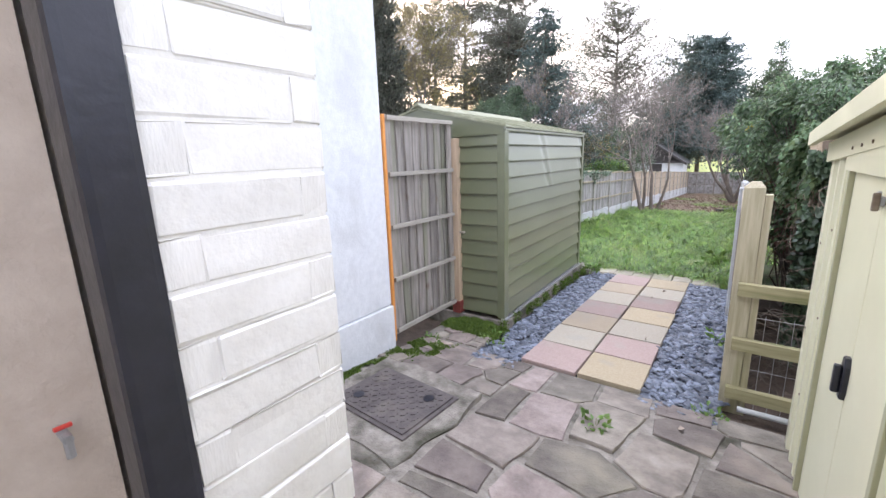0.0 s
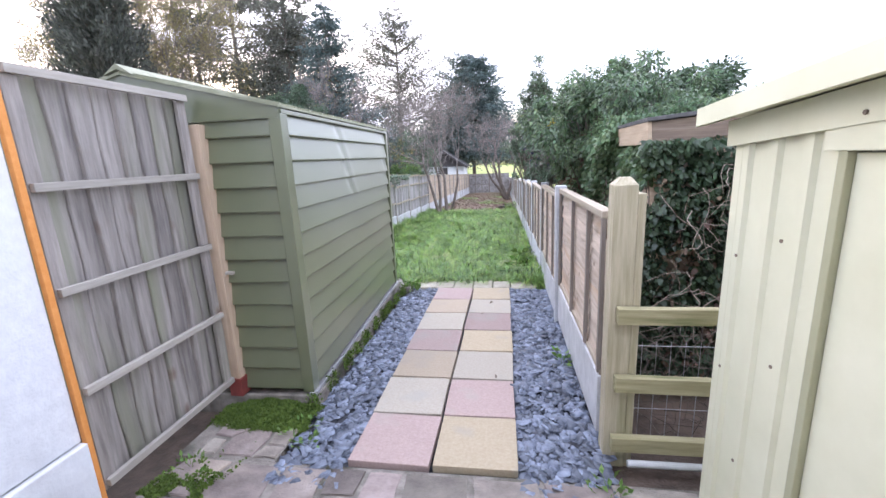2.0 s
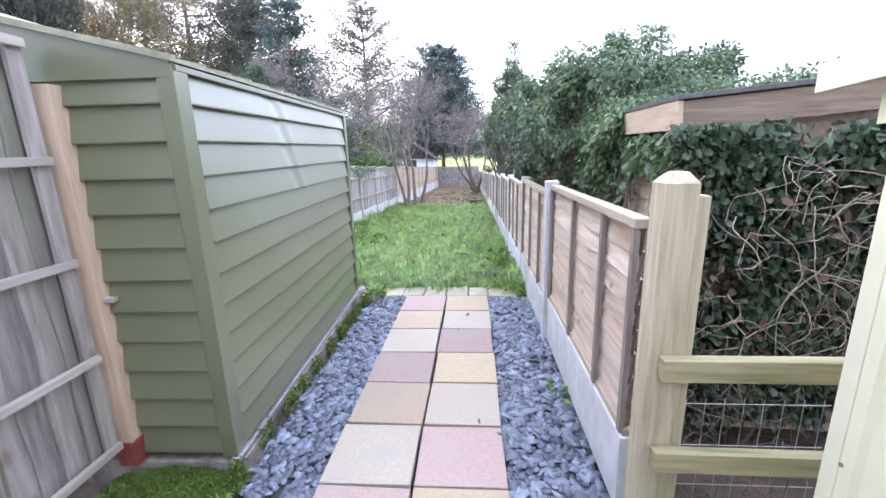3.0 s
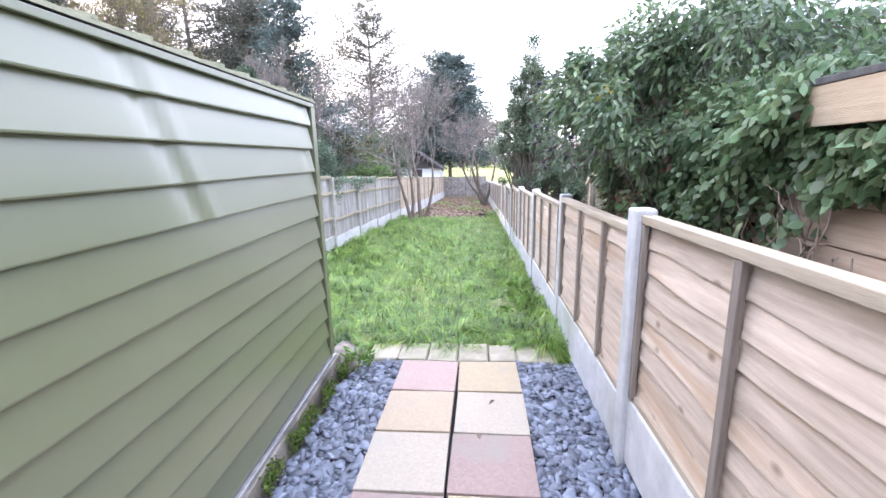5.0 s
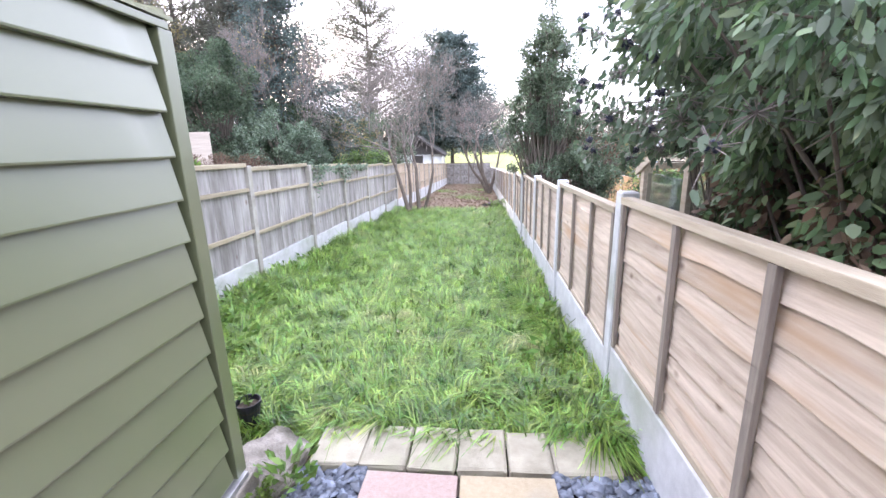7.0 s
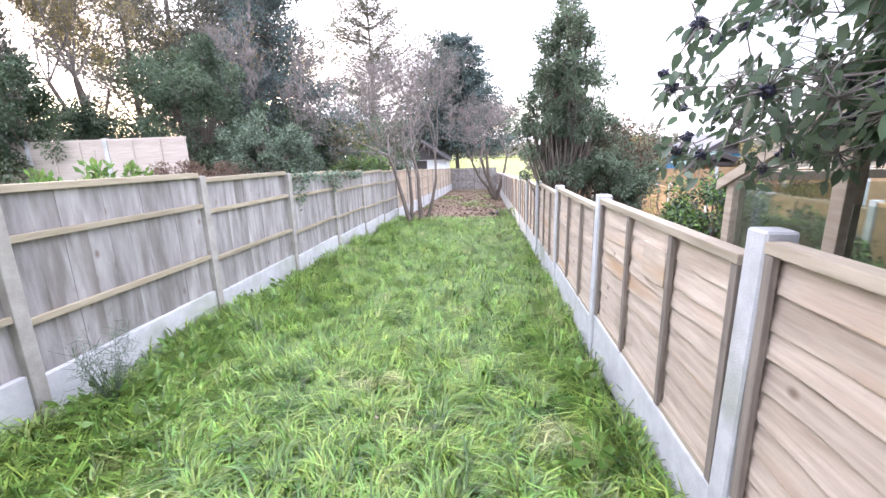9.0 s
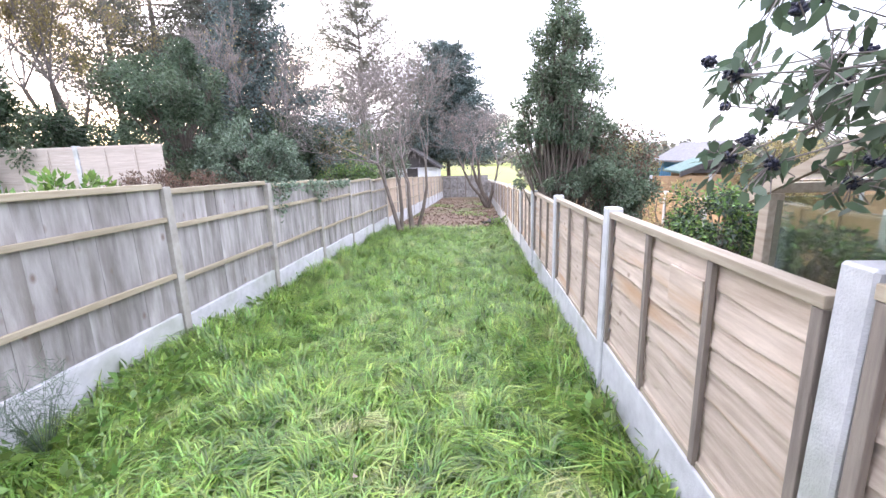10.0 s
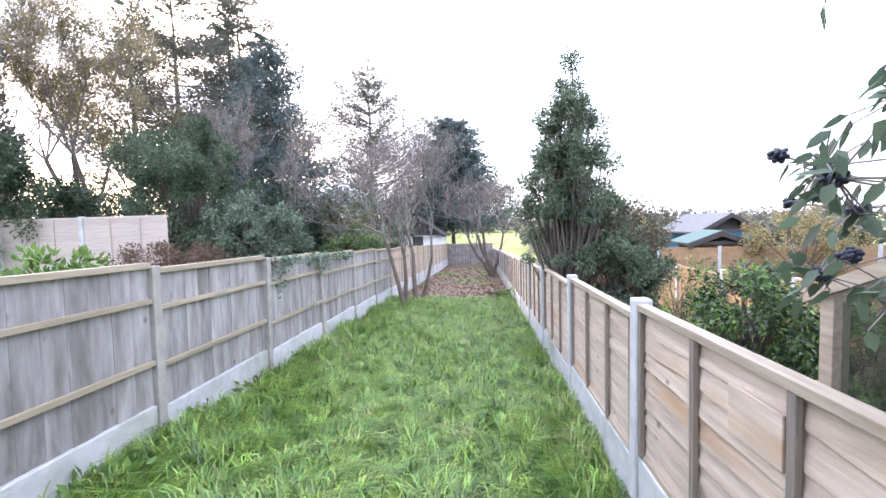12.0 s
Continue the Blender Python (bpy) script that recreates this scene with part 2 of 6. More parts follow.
    "leaflitter": material("leaf_litter", (0.1, 0.065, 0.04), (0.24, 0.17, 0.12), 0.9, 6, 0.8, c3=(0.1, 0.14, 0.035), big=0.5, fine=40),
    "field": material("sunlit_field", (0.16, 0.2, 0.04), (0.215, 0.25, 0.058), 0.9, 0.2, 0.1, c3=(0.24, 0.26, 0.075), big=0.03),
    "white": material("white_paint", (0.74, 0.75, 0.76), (0.8, 0.8, 0.8), 0.6, 10, 0.15),
    "blue": material("blue_painted_boards", (0.05, 0.22, 0.42), (0.08, 0.3, 0.52), 0.6, 8, 0.15, piece=0.1),
    "greyroof": material("grey_roof", (0.15, 0.147, 0.147), (0.23, 0.225, 0.225), 0.85, 10, 0.3, c3=(0.2, 0.2, 0.18), big=1),
    "tealroof": material("green_felt_roof", (0.09, 0.15, 0.13), (0.13, 0.2, 0.175), 0.85, 10, 0.3),
    "darktimber": material("dark_timber", (0.04, 0.035, 0.035), (0.08, 0.07, 0.065), 0.8, 8, 0.2),
    "orangefence": material("orange_fence_timber", (0.3, 0.19, 0.1), (0.42, 0.28, 0.16), 0.85, 5, 0.2, piece=0.1),
    "bark": material("bark", (0.085, 0.07, 0.055), (0.17, 0.14, 0.115), 0.9, 14, 0.7, stretch=(1, 1, 0.3)),
    "twig": material("grey_twigs", (0.15, 0.128, 0.118), (0.25, 0.218, 0.2), 0.85, 6, 0.2, island=0.2),
    "vine": material("dead_vine", (0.2, 0.152, 0.118), (0.34, 0.275, 0.22), 0.85, 10, 0.2, island=0.3),
    "pylon": material("pylon_steel", (0.5, 0.5, 0.52), (0.58, 0.58, 0.6), 0.6, 1, 0),
    "berry": material("blue_black_berries", (0.012, 0.014, 0.03), (0.03, 0.032, 0.06), 0.4, 10, 0.1, island=0.3),
    "copper": material("red_tap_handle", (0.5, 0.04, 0.03), (0.58, 0.06, 0.04), 0.4, 10, 0),
}


def leafmat(name, c1, c2, rough=0.45, c3=None, trans=0.32, hue=0.02, island=0.4):
    return material(name, c1, c2, rough, 1.3, 0, island=island, hue=hue, c3=c3, big=0.7, trans=trans)


M.update({
    "ivy": leafmat("ivy_leaves", (0.03, 0.055, 0.03), (0.085, 0.13, 0.068), 0.4, (0.15, 0.16, 0.08)),
    "shrub": leafmat("shrub_leaves", (0.075, 0.13, 0.062), (0.19, 0.275, 0.135), 0.34, (0.2, 0.23, 0.08), trans=0.36, hue=0.03),
    "holly": leafmat("evergreen_leaves", (0.06, 0.1, 0.06), (0.15, 0.205, 0.125), 0.38, (0.11, 0.13, 0.07), trans=0.42),
    "conifer": leafmat("conifer_needles", (0.09, 0.1, 0.082), (0.165, 0.168, 0.135), 0.7, (0.115, 0.1, 0.07), trans=0.5),
    "bluecon": leafmat("blue_green_conifer", (0.08, 0.115, 0.108), (0.14, 0.185, 0.172), 0.7, trans=0.45),
    "pale": leafmat("pale_variegated_leaves", (0.125, 0.18, 0.125), (0.24, 0.31, 0.22), 0.4, trans=0.4),
    "bayleaf": leafmat("bay_leaves", (0.09, 0.13, 0.085), (0.2, 0.255, 0.165), 0.38, (0.15, 0.15, 0.09), trans=0.5),
    "bright": leafmat("bright_green_leaves", (0.11, 0.21, 0.045), (0.2, 0.32, 0.08), 0.45),
    "autumn": leafmat("yellowing_leaves", (0.24, 0.21, 0.09), (0.4, 0.33, 0.16), 0.6, (0.24, 0.25, 0.1), trans=0.55),
    "deadleaf": leafmat("dead_brown_leaves", (0.1, 0.065, 0.045), (0.2, 0.135, 0.09), 0.7),
    "yellow": leafmat("yellow_leaves", (0.5, 0.4, 0.04), (0.6, 0.5, 0.08), 0.5),
})


def glass_material():
    m = bpy.data.materials.new("dusty_glass")
    m.use_nodes = True
    n, l = m.node_tree.nodes, m.node_tree.links
    b = n["Principled BSDF"]
    b.inputs["Base Color"].default_value = (0.62, 0.7, 0.66, 1)
    b.inputs["Transmission Weight"].default_value = 1.0
    b.inputs["IOR"].default_value = 1.45
    t = n.new("ShaderNodeTexNoise")
    t.inputs["Scale"].default_value = 9
    r = n.new("ShaderNodeMapRange")
    r.inputs["To Min"].default_value, r.inputs["To Max"].default_value = 0.0, 0.06
    l.new(t.outputs["Fac"], r.inputs["Value"])
    l.new(r.outputs["Result"], b.inputs["Roughness"])
    return m


M["glass"] = glass_material()


# ---- mesh helpers ----
def part(name, bm, mat, parent=None, label="", at=None):
    """Links a bmesh (or a ready mesh) as one object under a thing or a part."""
    if isinstance(bm, bmesh.types.BMesh):
        me = bpy.data.meshes.new(name)
        bm.to_mesh(me)
        bm.free()
    else:
        me = bm
    if mat is not None and not me.materials:
        me.materials.append(mat)
    ob = new(name, me)
    if parent is not None:
        ob.parent = parent
    if at is not None:
        ob.matrix_basis = at if isinstance(at, Matrix) else Matrix.Translation(at)
    if label:
        ob["label"] = label
    return ob


def thing(name, at, label, category, group="", kind="", turn=0):
    ob = new(name)
    ob.matrix_basis = pose(*at, 0, 0, turn)
    return tagged(ob, label, category, group, kind)


def add_box(bm, x0, x1, y0, y1, z0, z1, m=None):
    v = [bm.verts.new((x, y, z)) for z in (z0, z1) for x, y in ((x0, y0), (x1, y0), (x1, y1), (x0, y1))]
    for f in ((3, 2, 1, 0), (4, 5, 6, 7), (0, 1, 5, 4), (1, 2, 6, 5), (2, 3, 7, 6), (3, 0, 4, 7)):
        bm.faces.new([v[i] for i in f])
    if m is not None:
        bmesh.ops.transform(bm, matrix=m, verts=v)
    return v


def box(x0, x1, y0, y1, z0, z1, bevel=0.0, m=None):
    bm = bmesh.new()
    add_box(bm, x0, x1, y0, y1, z0, z1, m)
    if bevel:
        bmesh.ops.bevel(bm, geom=bm.edges[:], offset=bevel, segments=2, affect="EDGES", profile=0.6)
    return bm


def prism(poly, z0, z1, bevel=0.0):
    """An upright prism over a polygon of (x, y)."""
    bm = bmesh.new()
    lo = [bm.verts.new((x, y, z0)) for x, y in poly]
    hi = [bm.verts.new((x, y, z1)) for x, y in poly]
    k = len(poly)
    bm.faces.new(lo[::-1])
    top = bm.faces.new(hi)
    for i in range(k):
        bm.faces.new((lo[i], lo[(i + 1) % k], hi[(i + 1) % k], hi[i]))
    if bevel:
        bmesh.ops.bevel(bm, geom=list(top.edges), offset=bevel, segments=1, affect="EDGES")
    return bm


def extrude_yz(poly, x0, x1):
    """A prism along x over a polygon of (y, z)."""
    bm = prism([(y, z) for y, z in poly], x0, x1)
    bmesh.ops.transform(bm, matrix=Matrix(((0, 0, 1, 0), (1, 0, 0, 0), (0, 1, 0, 0), (0, 0, 0, 1))), verts=bm.verts)
    return bm


def extrude_xz(poly, y0, y1):
    """A prism along y over a polygon of (x, z)."""
    bm = prism([(x, z) for x, z in poly], -y1, -y0)
    bmesh.ops.transform(bm, matrix=Matrix(((1, 0, 0, 0), (0, 0, -1, 0), (0, 1, 0, 0), (0, 0, 0, 1))), verts=bm.verts)
    return bm


def cyl(r, z0, z1, seg=12, r2=None, cap=True):
    bm = bmesh.new()
    bmesh.ops.create_cone(bm, cap_ends=cap, segments=seg, radius1=r, radius2=r if r2 is None else r2, depth=z1 - z0)
    bmesh.ops.translate(bm, vec=(0, 0, (z0 + z1) / 2), verts=bm.verts)
    return bm


def mesh_np(name, verts, faces, mat, smooth=False):
    me = bpy.data.meshes.new(name)
    verts, faces = np.asarray(verts, np.float32), np.asarray(faces, np.int32)
    nf, k = faces.shape
    me.vertices.add(len(verts))
    me.vertices.foreach_set("co", verts.ravel())
    me.loops.add(nf * k)
    me.loops.foreach_set("vertex_index", faces.ravel())
    me.polygons.add(nf)
    me.polygons.foreach_set("loop_start", np.arange(0, nf * k, k, dtype=np.int32))
    if smooth:
        me.polygons.foreach_set("use_smooth", np.ones(nf, dtype=bool))
    me.update(calc_edges=True)
    me.materials.append(mat)
    return me


def ground_z(y):
    """Height of the garden's ground along its length."""
    return float(np.interp(y, (-30, 1.6, 2.3, 2.85, 5.9, 7.0, 40, 46), (0, 0, -0.06, -0.15, -0.22, -0.27, -1.95, -2.1)))


RNG = np.random.default_rng(7)

# ---- ground ----
def make_ground():
    xs = np.unique(np.concatenate([np.linspace(-3.75, 0.1, 40), np.linspace(-30, 30, 61), (-2500, -900, -300, -120, -60, 60, 120, 300, 900, 2500)]))
    ys = np.unique(np.concatenate([np.linspace(-3, 42, 181), (-2500, -600, -120, -40, -15, -8, 46, 52, 60, 75, 100, 150, 300, 700, 2500)]))
    X, Y = np.meshgrid(xs, ys)
    base = np.interp(Y, (-30, 1.6, 2.3, 2.85, 5.9, 7.0, 40, 46), (0, 0, -0.06, -0.15, -0.22, -0.27, -1.95, -2.1)) - 0.06
    rise = np.clip((-4.0 - X) / 1.2, 0, 1) * np.interp(Y, (4, 7, 14, 22, 40), (0.1, 0.75, 0.75, 0.3, 0.0))
    lump = np.sin(X * 2.1 + Y * 1.3) * np.cos(Y * 2.7 - X) * 0.02 * ((Y > 6.4) & (Y < 42))
    Z = base + rise + lump
    V = np.stack([X, Y, Z], -1).reshape(-1, 3)
    ny, nx = X.shape
    i = np.arange(ny * nx).reshape(ny, nx)
    F = np.stack([i[:-1, :-1], i[:-1, 1:], i[1:, 1:], i[1:, :-1]], -1).reshape(-1, 4)
    me = mesh_np("ground", V, F, M["turf"], smooth=True)
    for m in ("leaflitter", "field", "soil"):
        me.materials.append(M[m])
    c = V[F].mean(1)
    idx = np.zeros(len(F), np.int32)
    idx[(c[:, 1] > 18.2) & (c[:, 1] < 42) & (c[:, 0] < 0.05) & (c[:, 0] > -3.75)] = 1
    idx[(c[:, 1] > 46)] = 2
    idx[(c[:, 1] < 6.3) & (c[:, 0] > -4) & (c[:, 0] < 4)] = 3
    idx[(c[:, 0] < -4.2) & (c[:, 1] > 6) & (c[:, 1] < 16) & (c[:, 0] > -8)] = 3
    me.polygons.foreach_set("material_index", idx)
    tagged(new("ground", me), "sloping garden lawn and soil running out to fields", "ground", kind="structure")


make_ground()

# ---- patio ----
def clip_poly(poly, n, d):
    out = []
    for i, p in enumerate(poly):
        q = poly[(i + 1) % len(poly)]
        a, b = p[0] * n[0] + p[1] * n[1] - d, q[0] * n[0] + q[1] * n[1] - d
        if a <= 0:
            out.append(p)
        if a * b < 0:
            k = a / (a - b)
            out.append((p[0] + (q[0] - p[0]) * k, p[1] + (q[1] - p[1]) * k))
    return out


def shrink(poly, g):
    area = sum(p[0] * q[1] - q[0] * p[1] for p, q in zip(poly, poly[1:] + poly[:1]))
    if area < 0:
        poly = poly[::-1]
    out = poly
    for p, q in zip(poly, poly[1:] + poly[:1]):
        dx, dy = q[0] - p[0], q[1] - p[1]
        L = math.hypot(dx, dy)
        if L < 1e-5:
            continue
        n = (dy / L, -dx / L)
        out = clip_poly(out, n, n[0] * p[0] + n[1] * p[1] - g)
        if len(out) < 3:
            return []
    return out


def rough_poly(poly, r, rng):
    """Breaks the long edges so that the outline is uneven."""
    out = []
    for p, q in zip(poly, poly[1:] + poly[:1]):
        out.append(p)
        L = math.hypot(q[0] - p[0], q[1] - p[1])
        k = int(L / 0.13)
        for j in range(1, k + 1):
            t = j / (k + 1)
            n = ((q[1] - p[1]) / L, -(q[0] - p[0]) / L)
            e = rng.uniform(-r, r * 0.3)
            out.append((p[0] + (q[0] - p[0]) * t + n[0] * e, p[1] + (q[1] - p[1]) * t + n[1] * e))
    return out


def pave(patio, x0, x1, y0, y1, count, seed, hole=None):
    """Irregular flat stones over a rectangle of the patio."""
    rng = random.Random(seed)
    seeds, tries = [], 0
    while len(seeds) < count and tries < 6000:
        tries += 1
        p = (rng.uniform(x0, x1), rng.uniform(y0, y1))
        if all(max(abs(p[0] - q[0]), abs(p[1] - q[1])) > rng.choice((0.16, 0.24, 0.34, 0.44)) for q in seeds):
            seeds.append(p)
    for p in seeds:
        poly = [(x0, y0), (x1, y0), (x1, y1), (x0, y1)]
        for q in seeds:
            if q is p or math.hypot(p[0] - q[0], p[1] - q[1]) > 1.6:
                continue
            n = [q[0] - p[0], q[1] - p[1]]
            if abs(n[0]) > 1.5 * abs(n[1]):
                n[1] *= 0.35
            elif abs(n[1]) > 1.5 * abs(n[0]):
                n[0] *= 0.35
            poly = clip_poly(poly, n, n[0] * (p[0] + q[0]) / 2 + n[1] * (p[1] + q[1]) / 2)
            if len(poly) < 3:
                break
        if len(poly) < 3:
            continue
        poly = shrink(poly, rng.uniform(0.006, 0.018))
        if len(poly) < 3:
            continue
        poly = rough_poly(poly, 0.012, rng)
        cx, cy = sum(a for a, _ in poly) / len(poly), sum(b for _, b in poly) / len(poly)
        if hole and hole[0] < cx < hole[1] and hole[2] < cy < hole[3]:
            continue
        try:
            bm = prism([(a - cx, b - cy) for a, b in poly], -0.05, 0.012 + rng.uniform(-0.004, 0.006), 0.006)
        except ValueError:
            continue
        slope = math.degrees(math.atan2(ground_z(cy + 0.1) - ground_z(cy - 0.1), 0.2))
        part("paving_stone", bm, M["patio"], patio, at=pose(cx, cy, ground_z(cy), slope + rng.uniform(-0.8, 0.8), rng.uniform(-0.8, 0.8), 0))


def make_patio():
    x0, x1, y0, y1 = -2.24, 0.62, -2.4, 2.84
    bm = bmesh.new()
    for xa, xb, ys in ((x0, x1, [y0, 1.6, 2.3, y1 + 0.02]), (x0 - 0.1, -1.74, [y1 + 0.021, 3.34])):
        vs = [[bm.verts.new((x, y, ground_z(y) + 0.002)) for x in (xa, xb)] for y in ys]
        for a, b in zip(vs, vs[1:]):
            bm.faces.new((a[0], a[1], b[1], b[0]))
    patio = tagged(part("patio", bm, M["mortar"]), "crazy paving patio of worn sandstone in old mortar", "patio", kind="structure")
    pave(patio, x0, x1, y0, 1.2, 60, 4)
    pave(patio, -1.2, x1, 1.2, y1, 26, 5)
    pave(patio, x0, -1.2, 2.13, y1, 9, 12)
    pave(patio, x0, -1.74, y1 + 0.03, 3.3, 7, 21)
    cover = thing("manhole_cover", (-1.66, 1.7, 0.012), "rusty iron manhole cover set in mortared paving", "manhole cover", turn=-4)
    sr = random.Random(8)
    edge = rough_poly([(-0.46, -0.4), (0.42, -0.42), (0.47, 0.05), (0.4, 0.4), (-0.2, 0.43), (-0.46, 0.38)], 0.03, sr)
    part("surround", prism(edge, -0.05, 0.0, 0.006), M["mortar"], cover, "rough mortar surround")
    part("frame", box(-0.33, 0.33, -0.25, 0.25, -0.03, 0.012, 0.004), M["iron"], cover)
    bm = box(-0.305, 0.305, -0.225, 0.225, -0.02, 0.022, 0.004)
    for i in range(14):
        for j in range(10):
            if abs(i - 6.5) > 5.5 and abs(j - 4.5) < 1.2:
                continue
            x, y = -0.27 + i * 0.0415, -0.19 + j * 0.042
            add_box(bm, -0.015, 0.015, -0.004, 0.004, 0.022, 0.026, pose(x, y, 0, 0, 0, 45 if (i + j) % 2 else -45))
    part("lid", bm, M["iron"], cover)
    for x in (-0.26, 0.26):
        part("key_hole", cyl(0.035, 0.02, 0.027, 14), M["black"], cover, at=(x * 0.75, x * 0.45, 0))


def make_path():
    rng = random.Random(9)
    ROW = ("ry", "gr", "bg", "ry", "gr", "bg", "ry")
    mats = {"r": M["slab_red"], "y": M["slab_yellow"], "g": M["slab_grey"], "b": M["slab_buff"]}
    path = tagged(thing("garden_path", (-0.88, 2.9, -0.2), "path of red, yellow and grey concrete slabs", "path", kind="structure"), kind="structure")
    slab = {}
    for i, pair in enumerate(ROW):
        for j, c in enumerate(pair):
            if c not in slab:
                slab[c] = bpy.data.meshes.new("slab_" + c)
                bm = box(-0.22, 0.22, -0.22, 0.22, -0.045, 0.0, 0.005)
                bm.to_mesh(slab[c])
                bm.free()
            y = 0.2 + i * 0.456
            z = float(np.interp(2.9 + y, (2.9, 5.9), (-0.125, -0.195))) + 0.2
            part("paving_slab", slab[c], mats[c], path,
                 at=pose((j - 0.5) * 0.456 + rng.uniform(-0.005, 0.005), y + rng.uniform(-0.005, 0.005), z, -1.3 + rng.uniform(-0.5, 0.5), rng.uniform(-0.5, 0.5), rng.uniform(-0.7, 0.7)))
    # pale edging along the lawn
    x = -1.66
    for w in (0.27, 0.245, 0.25, 0.25, 0.225, 0.32):
        bm = box(-w / 2 + 0.004, w / 2 - 0.004, -0.15, 0.15, -0.07, 0.0, 0.014)
        for v in bm.verts:
            v.co += Vector((rng.uniform(-0.006, 0.006), rng.uniform(-0.008, 0.008), rng.uniform(-0.004, 0.004)))
        part("edging_stone", bm, M["edging"], path, at=pose(x + w / 2 + 0.88, 6.255 - 2.9, 0.2 - 0.215, rng.uniform(-2, 2), rng.uniform(-2, 2), rng.uniform(-3, 3)))
        x += w
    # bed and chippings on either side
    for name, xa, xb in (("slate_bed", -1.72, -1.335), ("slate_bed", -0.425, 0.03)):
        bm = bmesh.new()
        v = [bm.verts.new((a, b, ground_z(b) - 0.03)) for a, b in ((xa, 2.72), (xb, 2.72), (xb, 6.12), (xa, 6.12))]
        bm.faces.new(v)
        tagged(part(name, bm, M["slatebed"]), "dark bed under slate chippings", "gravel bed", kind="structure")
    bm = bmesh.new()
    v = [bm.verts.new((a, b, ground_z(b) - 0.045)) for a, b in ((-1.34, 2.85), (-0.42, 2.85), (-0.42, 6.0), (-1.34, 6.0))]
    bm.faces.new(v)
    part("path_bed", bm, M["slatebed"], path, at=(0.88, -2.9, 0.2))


def make_slate():
    rng = np.random.default_rng(3)
    for xa, xb, n in ((-1.72, -1.335, 2500), (-0.425, 0.03, 2900)):
        V, F = [], []
        k = 6
        for i in range(n):
            cx, cy = rng.uniform(xa, xb), rng.uniform(2.66, 6.12)
            edge = 0.03 * math.sin(cy * 9) + 0.02 * math.sin(cy * 23)
            if cy < 2.72 + edge:
                continue
            z = ground_z(cy) - 0.024 + 0.034 * rng.random()
            a = (np.arange(k) + rng.uniform(-0.35, 0.35, k)) * 2 * math.pi / k
            s = rng.uniform(0.013, 0.026) if rng.random() < 0.7 else rng.uniform(0.026, 0.042)
            rad = s * rng.uniform(0.7, 1.2, k)
            ex = np.stack([np.cos(a) * rad * rng.uniform(1.0, 1.9), np.sin(a) * rad, np.zeros(k)], -1)
            h = rng.uniform(0.005, 0.012)
            low, top = ex.copy(), ex.copy() * 0.9
            low[:, 2] -= h
            m = np.array(pose(cx, cy, z, *(rng.normal(0, 15, 2)), rng.uniform(0, 360)))
            pts = np.concatenate([low, top]) @ m[:3, :3].T + m[:3, 3]
            b = len(V) * 12
            V.append(pts)
            for j in range(k):
                F.append((b + j, b + (j + 1) % k, b + k + (j + 1) % k, b + k + j))
            F.append((b + 6, b + 7, b + 8, b + 9))
            F.append((b + 6, b + 9, b + 10, b + 11))
        me = mesh_np("slate_chippings", np.concatenate(V), F, M["slate"])
        tagged(new("slate_chippings", me), "loose blue-grey slate chippings beside the path", "slate chippings", kind="stuff")


make_patio()
make_path()
make_slate()


